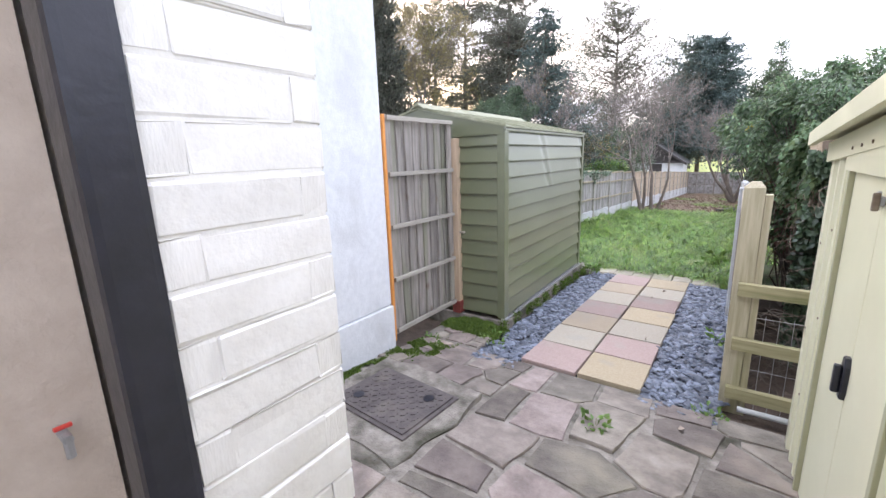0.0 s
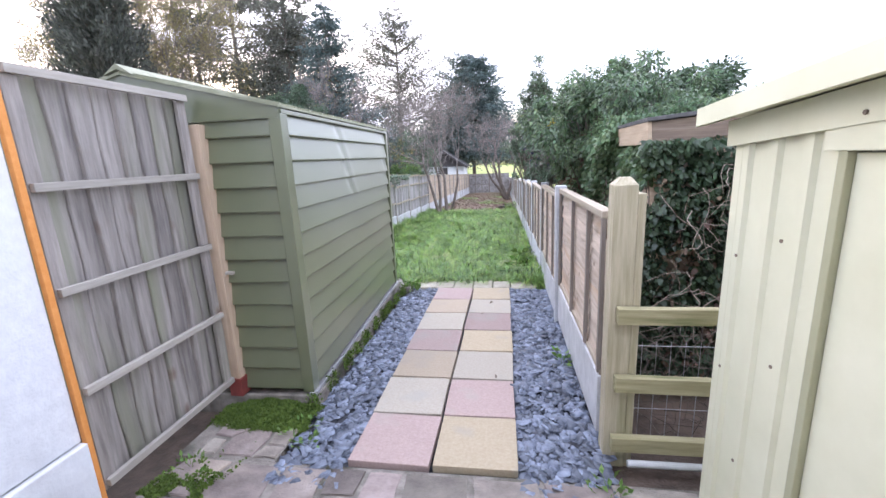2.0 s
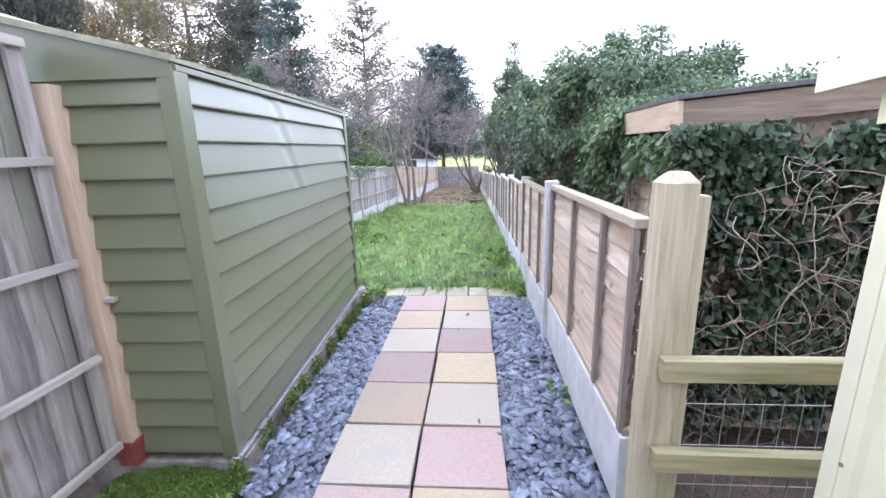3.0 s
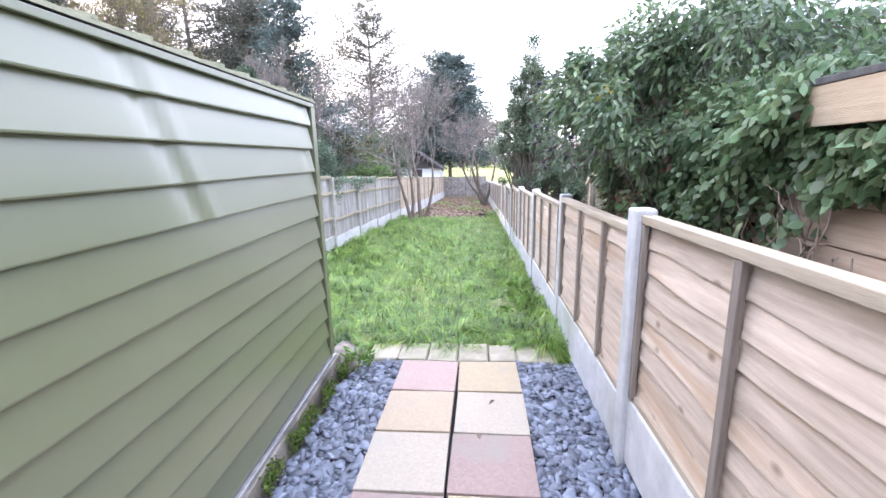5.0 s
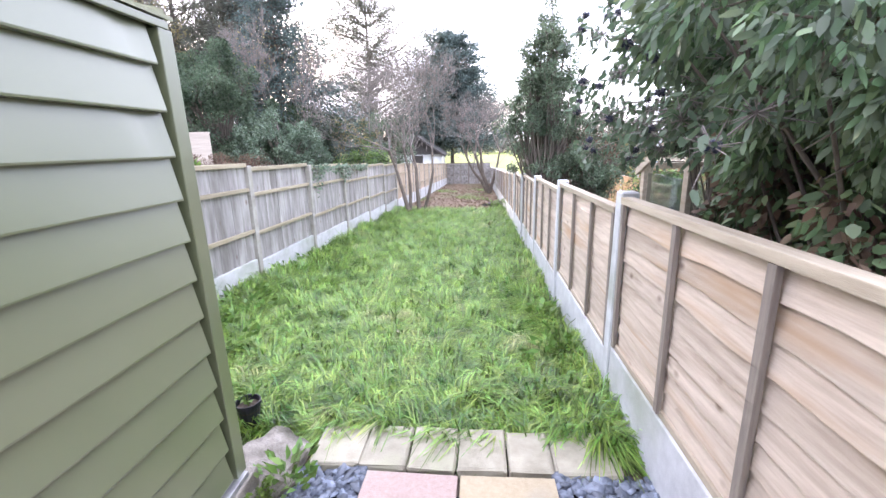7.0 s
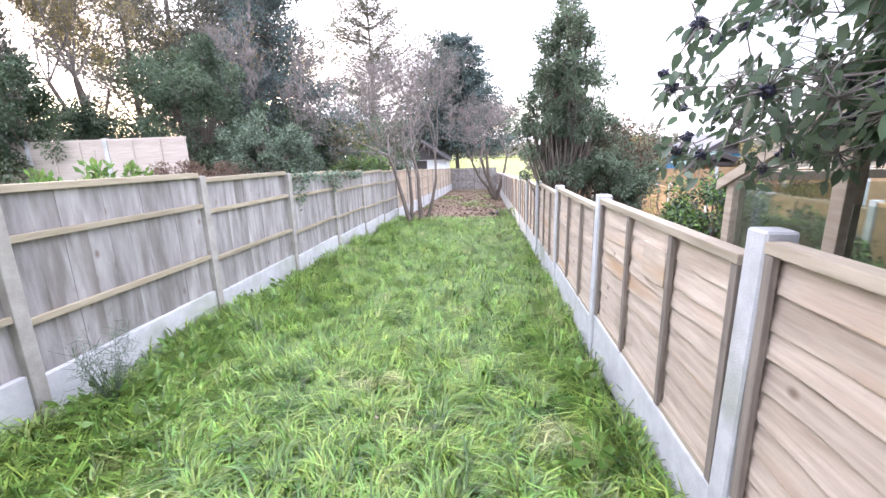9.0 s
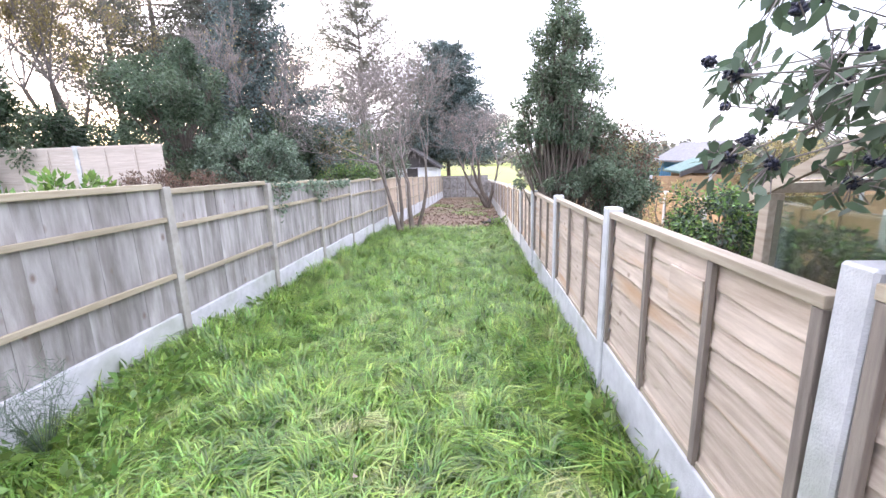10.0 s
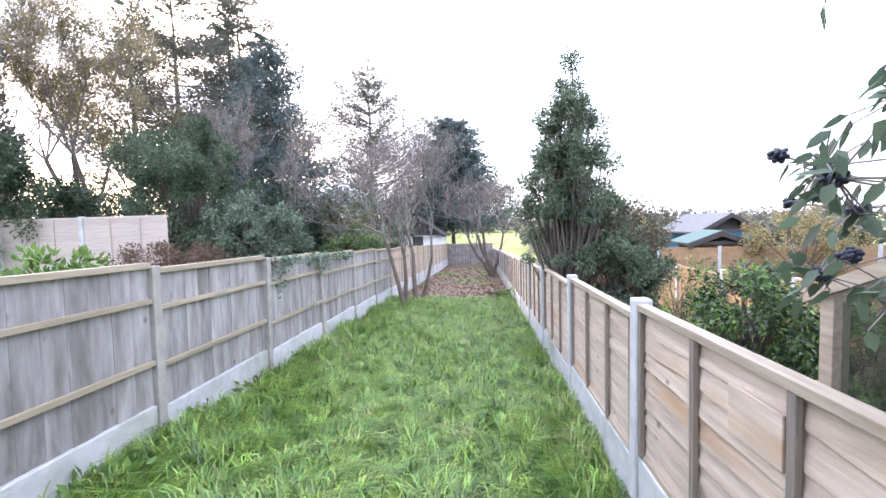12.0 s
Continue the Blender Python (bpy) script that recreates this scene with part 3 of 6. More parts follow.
# ---- house walls ----
def make_house():
    wall = thing("wall_house", (-2.26, 0, 0), "white rendered house wall with a plinth", "wall", kind="structure")
    part("render", box(-1.6, 0.0, 0.95, 2.36, 0.33, 3.6, 0.008), M["render"], wall)
    part("plinth", box(-1.6, 0.022, 0.95, 2.365, -0.2, 0.322, 0.006), M["render"], wall)
    part("sealant_strip", box(-0.01, 0.016, 2.366, 2.392, 0.0, 1.84, 0.006), M["orange"], wall, "bright orange sealant strip")
    # the painted brick return close to the walk
    X, YC = -0.6, 0.478
    pier = thing("wall_brick", (X, 0, 0), "white painted brick house wall", "wall", kind="structure")
    part("core", box(-1.6, -0.003, 0.207, YC - 0.003, -0.2, 3.6), M["brickpaint"], pier)
    rng = random.Random(2)
    shapes = []
    for k in range(6):
        bm = box(-0.05, 0.0, -0.1125, 0.1125, 0, 0.073, 0.006)
        for v in bm.verts:
            v.co += Vector((rng.uniform(-0.003, 0.002), rng.uniform(-0.002, 0.002), rng.uniform(-0.002, 0.002)))
        me = bpy.data.meshes.new("brick")
        bm.to_mesh(me)
        bm.free()
        shapes.append(me)
    for c in range(46):
        z = -0.1 + c * 0.0755
        for y in ((YC - 0.109, ) if c % 2 else (YC - 0.162, )):
            part("brick", rng.choice(shapes), M["brickpaint"], pier, at=(rng.uniform(-0.002, 0.003), y, z))
        if c % 2 == 0:
            for y, h in ((YC - 0.025, 0.23), ):
                part("brick", rng.choice(shapes), M["brickpaint"], pier, at=Matrix.Translation((rng.uniform(-0.002, 0.003), y, z)) @ Matrix.Diagonal((1, h, 1, 1)))
        else:
            part("brick", rng.choice(shapes), M["brickpaint"], pier, at=Matrix.Translation((rng.uniform(-0.002, 0.003), YC - 0.246, z)) @ Matrix.Diagonal((1, 0.23, 1, 1)))
    pipe = thing("downpipe", (X - 0.02, 0.172, 0.0), "black square drainpipe against the house wall", "drainpipe")
    part("pipe", box(-0.05, 0.03, -0.034, 0.034, 0.0, 3.6, 0.012), M["black"], pipe)
    for z in (0.6, 1.75):
        part("bracket", box(-0.07, 0.034, -0.045, 0.0345, z, z + 0.035, 0.004), M["black"], pipe)
    back = thing("wall_recess", (X - 0.35, 0, 0), "beige rendered wall in a recess", "wall", kind="structure")
    part("render", box(-1.2, 0.0, -3.0, 0.19, -0.2, 3.6), M["beige"], back)
    tap = thing("garden_tap", (X - 0.345, 0.12, 1.05), "outdoor tap with a red handle on the wall", "tap")
    bm = cyl(0.008, 0, 0.056, 10)
    bmesh.ops.transform(bm, matrix=pose(0, 0, 0, 0, 90, 0), verts=bm.verts)
    part("body", bm, M["steel"], tap)
    part("spout", cyl(0.007, -0.035, 0.006, 10), M["steel"], tap, at=(0.05, 0, 0))
    part("handle", box(-0.005, 0.005, -0.013, 0.013, 0.014, 0.021, 0.003), M["copper"], tap, "red tap handle", at=(0.035, 0, 0))
    south = thing("wall_south", (0, -2.6, 0), "white rendered wall behind the patio", "wall", kind="structure")
    part("render", box(-2.3, 3.0, -0.25, 0, -0.2, 3.4), M["render"], south)


make_house()


# ---- side gate ----
def make_gate():
    rng = random.Random(11)
    g = thing("side_gate", (-2.31, 2.41, 0.04), "weathered grey timber side gate of upright boards, closed", "gate", turn=0)
    W, Hh = 0.89, 1.8
    n = 8
    w = (W - 0.07) / n
    for i in range(n):
        # a thick edge laps over the thin edge of the next board; both edges waver
        bm = bmesh.new()
        rows = []
        for k in range(25):
            z = (Hh - 0.03) * k / 24
            wav = 0.006 * math.sin(z * 5 + i * 1.7) + 0.004 * math.sin(z * 13 + i)
            cup = 0.004 * math.sin(z * 3.1 + i * 2)
            rows.append([bm.verts.new(c) for c in ((-0.012, wav - 0.01, z), (0.016 + cup, wav - 0.01, z), (0.02 + cup, wav - 0.006, z), (0.012 + cup, w * 0.5, z), (0.0 + cup * 0.5, w + 0.004, z), (-0.012, w + 0.004, z))])
        for a, b in zip(rows, rows[1:]):
            for c in range(6):
                bm.faces.new((a[c], a[(c + 1) % 6], b[(c + 1) % 6], b[c]))
        bm.faces.new(rows[0][::-1])
        bm.faces.new(rows[-1])
        bmesh.ops.recalc_face_normals(bm, faces=bm.faces)
        part("board", bm, M["gatewood"], g, at=(-0.003 * (i % 2), 0.065 + i * w, 0))
    for y in (0.0, W - 0.06):
        part("stile", box(0.022, 0.045, y, y + 0.06, 0, Hh, 0.003), M["gatewood"], g)
    for z in (0.02, 0.47, 0.91, 1.33, Hh - 0.04):
        part("rail", box(0.0455, 0.07, 0.005, W - 0.005, z, z + 0.035, 0.003), M["gaterail"], g)
    p = thing("gate_post", (-2.26, 3.36, -0.06), "pale softwood gate post with a red painted foot", "post")
    part("post", box(-0.035, 0.035, -0.035, 0.035, 0.12, 1.74, 0.004), M["newpost"], p)
    part("foot", box(-0.045, 0.045, -0.045, 0.045, 0, 0.125, 0.004), M["redbrown"], p, "red painted metal post foot")
    part("latch", box(0.036, 0.085, -0.015, 0.015, 0.83, 0.85, 0.003), M["gaterail"], p)


make_gate()


# ---- olive shed ----
def make_olive_shed():
    s = thing("green_shed", (-1.765, 3.4, -0.07), "olive green metal shed with horizontal cladding and a pitched roof", "shed", turn=1.6)
    W, L, H, R = 1.85, 2.46, 1.825, 2.05
    part("body", box(-W + 0.03, -0.03, 0.03, L - 0.03, 0.02, H - 0.02), M["olive"], s)
    n = 12
    ph = 0.148
    z0 = 1.67 - 11 * ph
    for i in range(n):
        z = z0 + i * ph
        # side boards, tilted, some dented
        bm = bmesh.new()
        cols = 64
        rows = ((0.0, 0.0165), (0.006, 0.0175), (ph * 0.5, 0.005), (ph, -0.008))
        grid = []
        for dz, dx in rows:
            r = []
            for c in range(cols + 1):
                y = 0.075 + (L - 0.15) * c / cols
                dent = 0
                if i >= n - 4:
                    c0 = 0.88 + 0.07 * (n - i) - 0.07 * dz / ph
                    dent = -0.016 * math.exp(-((y - c0) / 0.035) ** 2) * (0.35 + 0.6 * dz / ph) + 0.005 * math.exp(-((y - c0 - 0.07) / 0.04) ** 2)
                if i == n - 1 or i == n - 3:
                    dent += -0.01 * math.exp(-((y - L + 0.16) / 0.05) ** 2) * dz / ph
                r.append(bm.verts.new((dx + dent + 0.002 * math.sin(y * 5 + i), y, z + dz)))
            grid.append(r)
        lip = [bm.verts.new((-0.025, v.co.y, z)) for v in grid[0]]
        foot = [bm.verts.new(v.co) for v in grid[1]]
        for a, b in ((lip, grid[0]), (grid[0], grid[1]), (foot, grid[2]), (grid[2], grid[3])):
            for c in range(cols):
                f = bm.faces.new((a[c], a[c + 1], b[c + 1], b[c]))
                f.smooth = a is foot or a is grid[2]
        part("cladding_board", bm, M["olive"], s)
        # gable boards
        bm = bmesh.new()
        rows = ((0.0, 0.022), (0.0, -0.016), (0.006, -0.017), (ph, 0.008))
        g = [[bm.verts.new((x, dy, z + dz)) for x in (-W + 0.05, -0.05)] for dz, dy in rows]
        for a, b in zip(g, g[1:]):
            bm.faces.new((a[0], b[0], b[1], a[1])).normal_update()
        bmesh.ops.recalc_face_normals(bm, faces=bm.faces)
        part("gable_board", bm, M["olive"], s)
    for x, y in ((0, 0), (0, L), (-W, 0), (-W, L)):
        bm = box(-0.055, 0.02, -0.02, 0.07, 0.02, 1.79, 0.004) if (x, y) == (0, 0) else box(-0.06, 0.018, -0.05, 0.018, 0.02, 1.79, 0.004)
        part("corner_post", bm, M["olive"], s, at=(x if x == 0 else x + 0.05, y, 0))
    ap = -W / 2
    part("gable", extrude_xz([(-W - 0.01, 1.765), (0.01, 1.765), (0.01, H), (ap, R), (-W - 0.01, H)], -0.022, 0.03), M["olive"], s)
    part("gable", extrude_xz([(-W, 1.765), (0, 1.765), (0, H), (ap, R), (-W, H)], L - 0.03, L + 0.02), M["olive"], s)
    for sgn in (0, 1):
        xa, xb = (ap, 0.024) if sgn == 0 else (ap, -W - 0.024)
        k = (R - H) / (W / 2)
        z = lambda x: R + 0.002 - k * abs(x - ap)
        bm = extrude_xz([(xa, z(xa)), (xb, z(xb)), (xb, z(xb) + 0.014), (xa, z(xa) + 0.014)], -0.035, L + 0.025)
        part("roof_sheet", bm, M["oliveroof"], s)
    for sgn in (0, 1):
        xa, xb = (ap, 0.024) if sgn == 0 else (ap, -W - 0.024)
        k = (R - H) / (W / 2)
        for j in range(13):
            y = -0.02 + j * (L + 0.02) / 12.2
            za, zb = R + 0.0165, R + 0.0165 - k * abs(xb - ap)
            part("roof_rib", extrude_xz([(xa, za), (xb, zb), (xb, zb + 0.012), (xa, za + 0.012)], y, y + 0.025), M["oliveroof"], s)
    part("ridge_cap", extrude_xz([(ap - 0.09, R - 0.0), (ap, R + 0.062), (ap + 0.09, R - 0.0), (ap, R + 0.03)], -0.045, L + 0.04), M["oliveroof"], s)
    part("eaves_trim", box(0.004, 0.0205, 0, L, 1.79, 1.815, 0.003), M["olive"], s)
    base = thing("shed_base", (-1.765, 3.4, -0.3), "mossy concrete base under the green shed", "concrete base", turn=1.6)
    part("slab", box(-W - 0.1, 0.045, -0.02, L + 0.06, 0, 0.225, 0.01), M["mortar"], base)
    part("rail", box(-0.01, 0.035, -0.03, L, 0.226, 0.252, 0.003), M["steel"], base, "grey metal base rail")


make_olive_shed()


# ---- cream shed ----
def make_cream_shed():
    s = thing("cream_shed", (0.355, 2.73, -0.16), "cream painted metal shed with double doors, closed", "shed")
    L, D, H, R = 3.5, 1.6, 1.62, 1.76
    # ribbed front panels either side of the doors
    for ya, yb in ((-0.475, -0.005), (-L + 0.005, -1.43)):
        prof, y = [], ya
        while y < yb - 0.001:
            for dy, dx in ((0.0, 0.0), (0.09, 0.0), (0.1, -0.014), (0.135, -0.014), (0.145, 0.0)):
                if y + dy <= yb:
                    prof.append((y + dy, dx))
            y += 0.15
        prof.append((yb, 0.0))
        bm = bmesh.new()
        lo = [bm.verts.new((dx, y, 0)) for y, dx in prof]
        hi = [bm.verts.new((dx, y, H)) for y, dx in prof]
        for i in range(len(prof) - 1):
            bm.faces.new((lo[i], lo[i + 1], hi[i + 1], hi[i]))
        bmesh.ops.recalc_face_normals(bm, faces=bm.faces)
        part("ribbed_panel", bm, M["cream"], s)
    part("corner_post", box(-0.012, 0.04, -0.035, 0.012, 0, H, 0.003), M["cream"], s)
    part("side_panel", box(0.02, D, -0.03, 0.0, 0, H), M["cream"], s)
    part("side_panel", box(0.02, D, -L, -L + 0.03, 0, H), M["cream"], s)
    part("back_panel", box(D - 0.03, D, -L, 0, 0, H), M["cream"], s)
    for y0, y1 in ((-0.505, -0.475), (-1.43, -1.4)):
        part("door_frame", box(-0.022, 0.03, y0, y1, 0, H, 0.003), M["creamdark"], s)
    part("lintel", box(-0.026, 0.03, -1.45, -0.43, H - 0.055, H + 0.04, 0.003), M["cream"], s)
    for y0, y1 in ((-0.951, -0.507), (-1.397, -0.955)):
        d = part("door", box(-0.004, 0.02, y0, y1, 0.03, H - 0.06, 0.003), M["cream"], s)
        yh = -0.927 if y0 == -0.951 else -0.99
        if y0 == -0.951:
            bm = prism([(-0.013, -0.075), (0.013, -0.075), (0.025, -0.045), (0.025, 0.045), (0.013, 0.075), (-0.013, 0.075), (-0.025, 0.045), (-0.025, -0.045)], 0, 0.016, 0.004)
            h = part("handle_plate", bm, M["black"], d, "black plastic handle", at=Matrix.Translation((-0.004, -0.943, 0.9)) @ Matrix(((0, 0, -1, 0), (1, 0, 0, 0), (0, 1, 0, 0), (0, 0, 0, 1))))
            bm = box(-0.042, -0.02, -0.954, -0.932, 0.845, 0.945, 0.007)
            part("handle", bm, M["black"], d)
    hasp = part("hasp", box(-0.016, -0.0045, -0.985, -0.93, 1.48, 1.508, 0.003), M["steel"], s, "galvanised hasp latch")
    part("pin", box(-0.034, -0.0165, -0.99, -0.977, 1.465, 1.52, 0.005), M["fascia"], hasp)
    part("plate", box(-0.012, -0.0045, -0.928, -0.908, 1.465, 1.52, 0.003), M["steel"], hasp)
    # gable, fascia, roof
    mid = -L / 2
    part("gable", extrude_yz([(0.0, H), (-L, H), (mid, R)], -0.012, 0.03), M["cream"], s)
    part("gable", extrude_yz([(0.0, H), (-L, H), (mid, R)], D - 0.03, D), M["cream"], s)
    k = (R - H) / (L / 2)
    for sg in (1, -1):
        ye = mid + sg * (L / 2 + 0.14)
        ze = R + 0.02 - k * (L / 2 + 0.14)
        part("fascia", extrude_yz([(mid, R + 0.035), (ye, ze + 0.035), (ye, ze + 0.1), (mid, R + 0.105)], -0.1, -0.072), M["cream"], s)
        part("soffit_trim", extrude_yz([(mid, R - 0.05), (ye - sg * 0.1, ze - 0.045), (ye - sg * 0.1, ze + 0.045), (mid, R + 0.045)], -0.03, -0.0125), M["cream"], s)
        part("roof_sheet", extrude_yz([(mid, R + 0.06), (ye, ze + 0.06), (ye, ze + 0.085), (mid, R + 0.085)], -0.0715, D + 0.06), M["cream"], s)
    for z, y in ((1.2, -0.07), (0.75, -0.045), (0.45, -0.2), (1.3, -0.3), (0.9, -0.33), (1.66, -0.7), (1.67, -0.85), (1.65, -0.55)):
        bm = cyl(0.006, 0, 0.004, 8)
        bmesh.ops.transform(bm, matrix=pose(0, 0, 0, 0, -90, 0), verts=bm.verts)
        part("screw", bm, M["fascia"], s, at=(-0.013 if z < 1.6 else -0.0305, y, z))


make_cream_shed()


# ---- right fence ----
def post_top_r(y):
    return 1.13 - 0.05 * (y - 5.0)


def make_right_fence():
    rng = random.Random(5)
    f = thing("overlap_fence", (0.05, 3.1, 0), "low timber overlap fence between concrete posts", "fence")
    SP = 1.85
    ys = [5.02 + SP * i for i in range(-1, 20)]
    # post: shaped profile with a weathered cap
    bm = bmesh.new()
    add_box(bm, -0.0, 0.1, -0.05, 0.05, 0, 1.6)
    top = [v for v in bm.verts if v.co.z > 1]
    bmesh.ops.bevel(bm, geom=bm.edges[:], offset=0.008, segments=1, affect="EDGES")
    for v in bm.verts:
        if v.co.z > 1.5 and 0.01 < v.co.x < 0.09 and abs(v.co.y) < 0.043:
            v.co.z += 0.012
    post_me = bpy.data.meshes.new("concrete_post")
    bm.to_mesh(post_me)
    bm.free()
    board = []
    for k in range(8):
        bm = bmesh.new()
        n = 14
        grid = []
        for dz, dx in ((0.005, -0.008), (0.0, -0.0205), (0.003, -0.0215), (0.135, -0.003), (0.135, 0.008)):
            row = []
            for c in range(n + 1):
                y = -0.85 + 1.7 * c / n
                wav = 0.009 * math.sin(y * 4 + k * 1.7) + 0.005 * math.sin(y * 11 + k) if dz < 0.1 else 0
                row.append(bm.verts.new((dx, y, dz + wav)))
            grid.append(row)
        for a, b in zip(grid, grid[1:] + grid[:1]):
            for c in range(n):
                bm.faces.new((a[c], a[c + 1], b[c + 1], b[c]))
        bmesh.ops.recalc_face_normals(bm, faces=bm.faces)
        me = bpy.data.meshes.new("slat")
        bm.to_mesh(me)
        bm.free()
        board.append(me)
    meshes = {}

    def shared(key, bm):
        if key not in meshes:
            meshes[key] = bpy.data.meshes.new(key)
            bm.to_mesh(meshes[key])
        bm.free()
        return meshes[key]

    for i, y in enumerate(ys):
        zt = post_top_r(y)
        if i > 0:
            part("concrete_post", post_me, M["concrete"], f, at=Matrix.Translation((-0.05 + rng.uniform(-0.006, 0.006), y - 3.1, zt - 1.6)) @ pose(0, 0, 0, rng.uniform(-0.5, 0.5), rng.uniform(-0.7, 0.7), 0))
        if i == len(ys) - 1:
            break
        yn = y + SP
        yc, w = (y + yn) / 2 - 3.1, SP
        ztop = post_top_r(y) - 0.075 - 0.01
        zend = ztop - 0.045
        z0 = ztop - 0.91
        sh = Matrix(((1, 0, 0, 0), (0, 1, 0, 0), (0, (zend - ztop) / SP, 1, 0), (0, 0, 0, 1)))
        at = Matrix.Translation((0.0, yc, (ztop + zend) / 2 - 0.91)) @ sh
        sx = 1.0
        if i == 0:
            at = Matrix.Translation((0.0, yc + 0.03, (ztop + zend) / 2 - 0.91)) @ sh @ Matrix.Diagonal((1, 0.985, 1, 1))
        p = new("fence_panel")
        p.parent = f
        p.matrix_basis = at
        p["label"] = "weathered overlap panel"
        for b in range(8):
            part("slat", board[(b + i * 3) % 8], M["panelwood"], p, at=(0.012 + rng.uniform(-0.002, 0.002), 0, b * 0.108 + rng.uniform(-0.006, 0.006)))
        for yb in (-0.862, -0.36, 0.225, 0.824):
            part("batten", shared("batten" if abs(yb) < 0.5 else "side_batten", box(-0.022, 0.0, 0.0, 0.038, 0.0, 0.87, 0.003)), M["batten"], p, at=(-0.012, yb - ((0.11, 0.04)[i] if i < 2 and abs(yb) < 0.5 else 0.0), 0.0))
        if i == 2:
            part("patch_board", box(-0.029, -0.017, -0.3, -0.02, 0.6, 0.78, 0.003), M["panelwood"], p, "offcut of board nailed over a gap")
        part("top_rail", shared("top_rail", box(-0.037, 0.03, -0.865, 0.865, 0.872, 0.91, 0.004)), M["toprail"], p)
        part("bottom_rail", shared("bottom_rail", box(-0.02, 0.02, -0.865, 0.865, -0.012, 0.02, 0.003)), M["toprail"], p)
        part("gravel_board", shared("gravel_board", box(-0.032, 0.02, -0.875, 0.875, -0.36, -0.013, 0.006)), M["concrete"], p)
    # timber end post and the short three-rail gap
    e = thing("end_post", (0.075, 3.12, -0.35), "square timber fence end post with a pointed top", "post")
    bm = bmesh.new()
    add_box(bm, -0.06, 0.045, -0.05, 0.05, 0, 1.62)
    top = bmesh.ops.extrude_face_region(bm, geom=[x for x in bm.faces if x.normal.z > 0.5 or all(v.co.z > 1 for v in x.verts)])
    bm.verts.ensure_lookup_table()
    for v in top["geom"]:
        if isinstance(v, bmesh.types.BMVert):
            v.co.x, v.co.y, v.co.z = v.co.x * 0.45, v.co.y * 0.45, v.co.z + 0.035
    part("post", bm, M["greenpost"], e)
    part("post_slip", box(0.047, 0.085, -0.045, 0.045, 0, 1.58, 0.004), M["greenpost"], e)
    r = thing("rail_gap", (0.045, 3.05, 0), "three mossy timber rails across a gap beside the shed", "rail fence")
    for z in (0.69, 0.33, -0.01):
        part("rail", box(0.0, 0.62, -0.03, 0.016, z - 0.08, z, 0.004, pose(0, 0, 0, 0, rng.uniform(-0.6, 0.6), 0)), M["greenrail"], r)


make_right_fence()


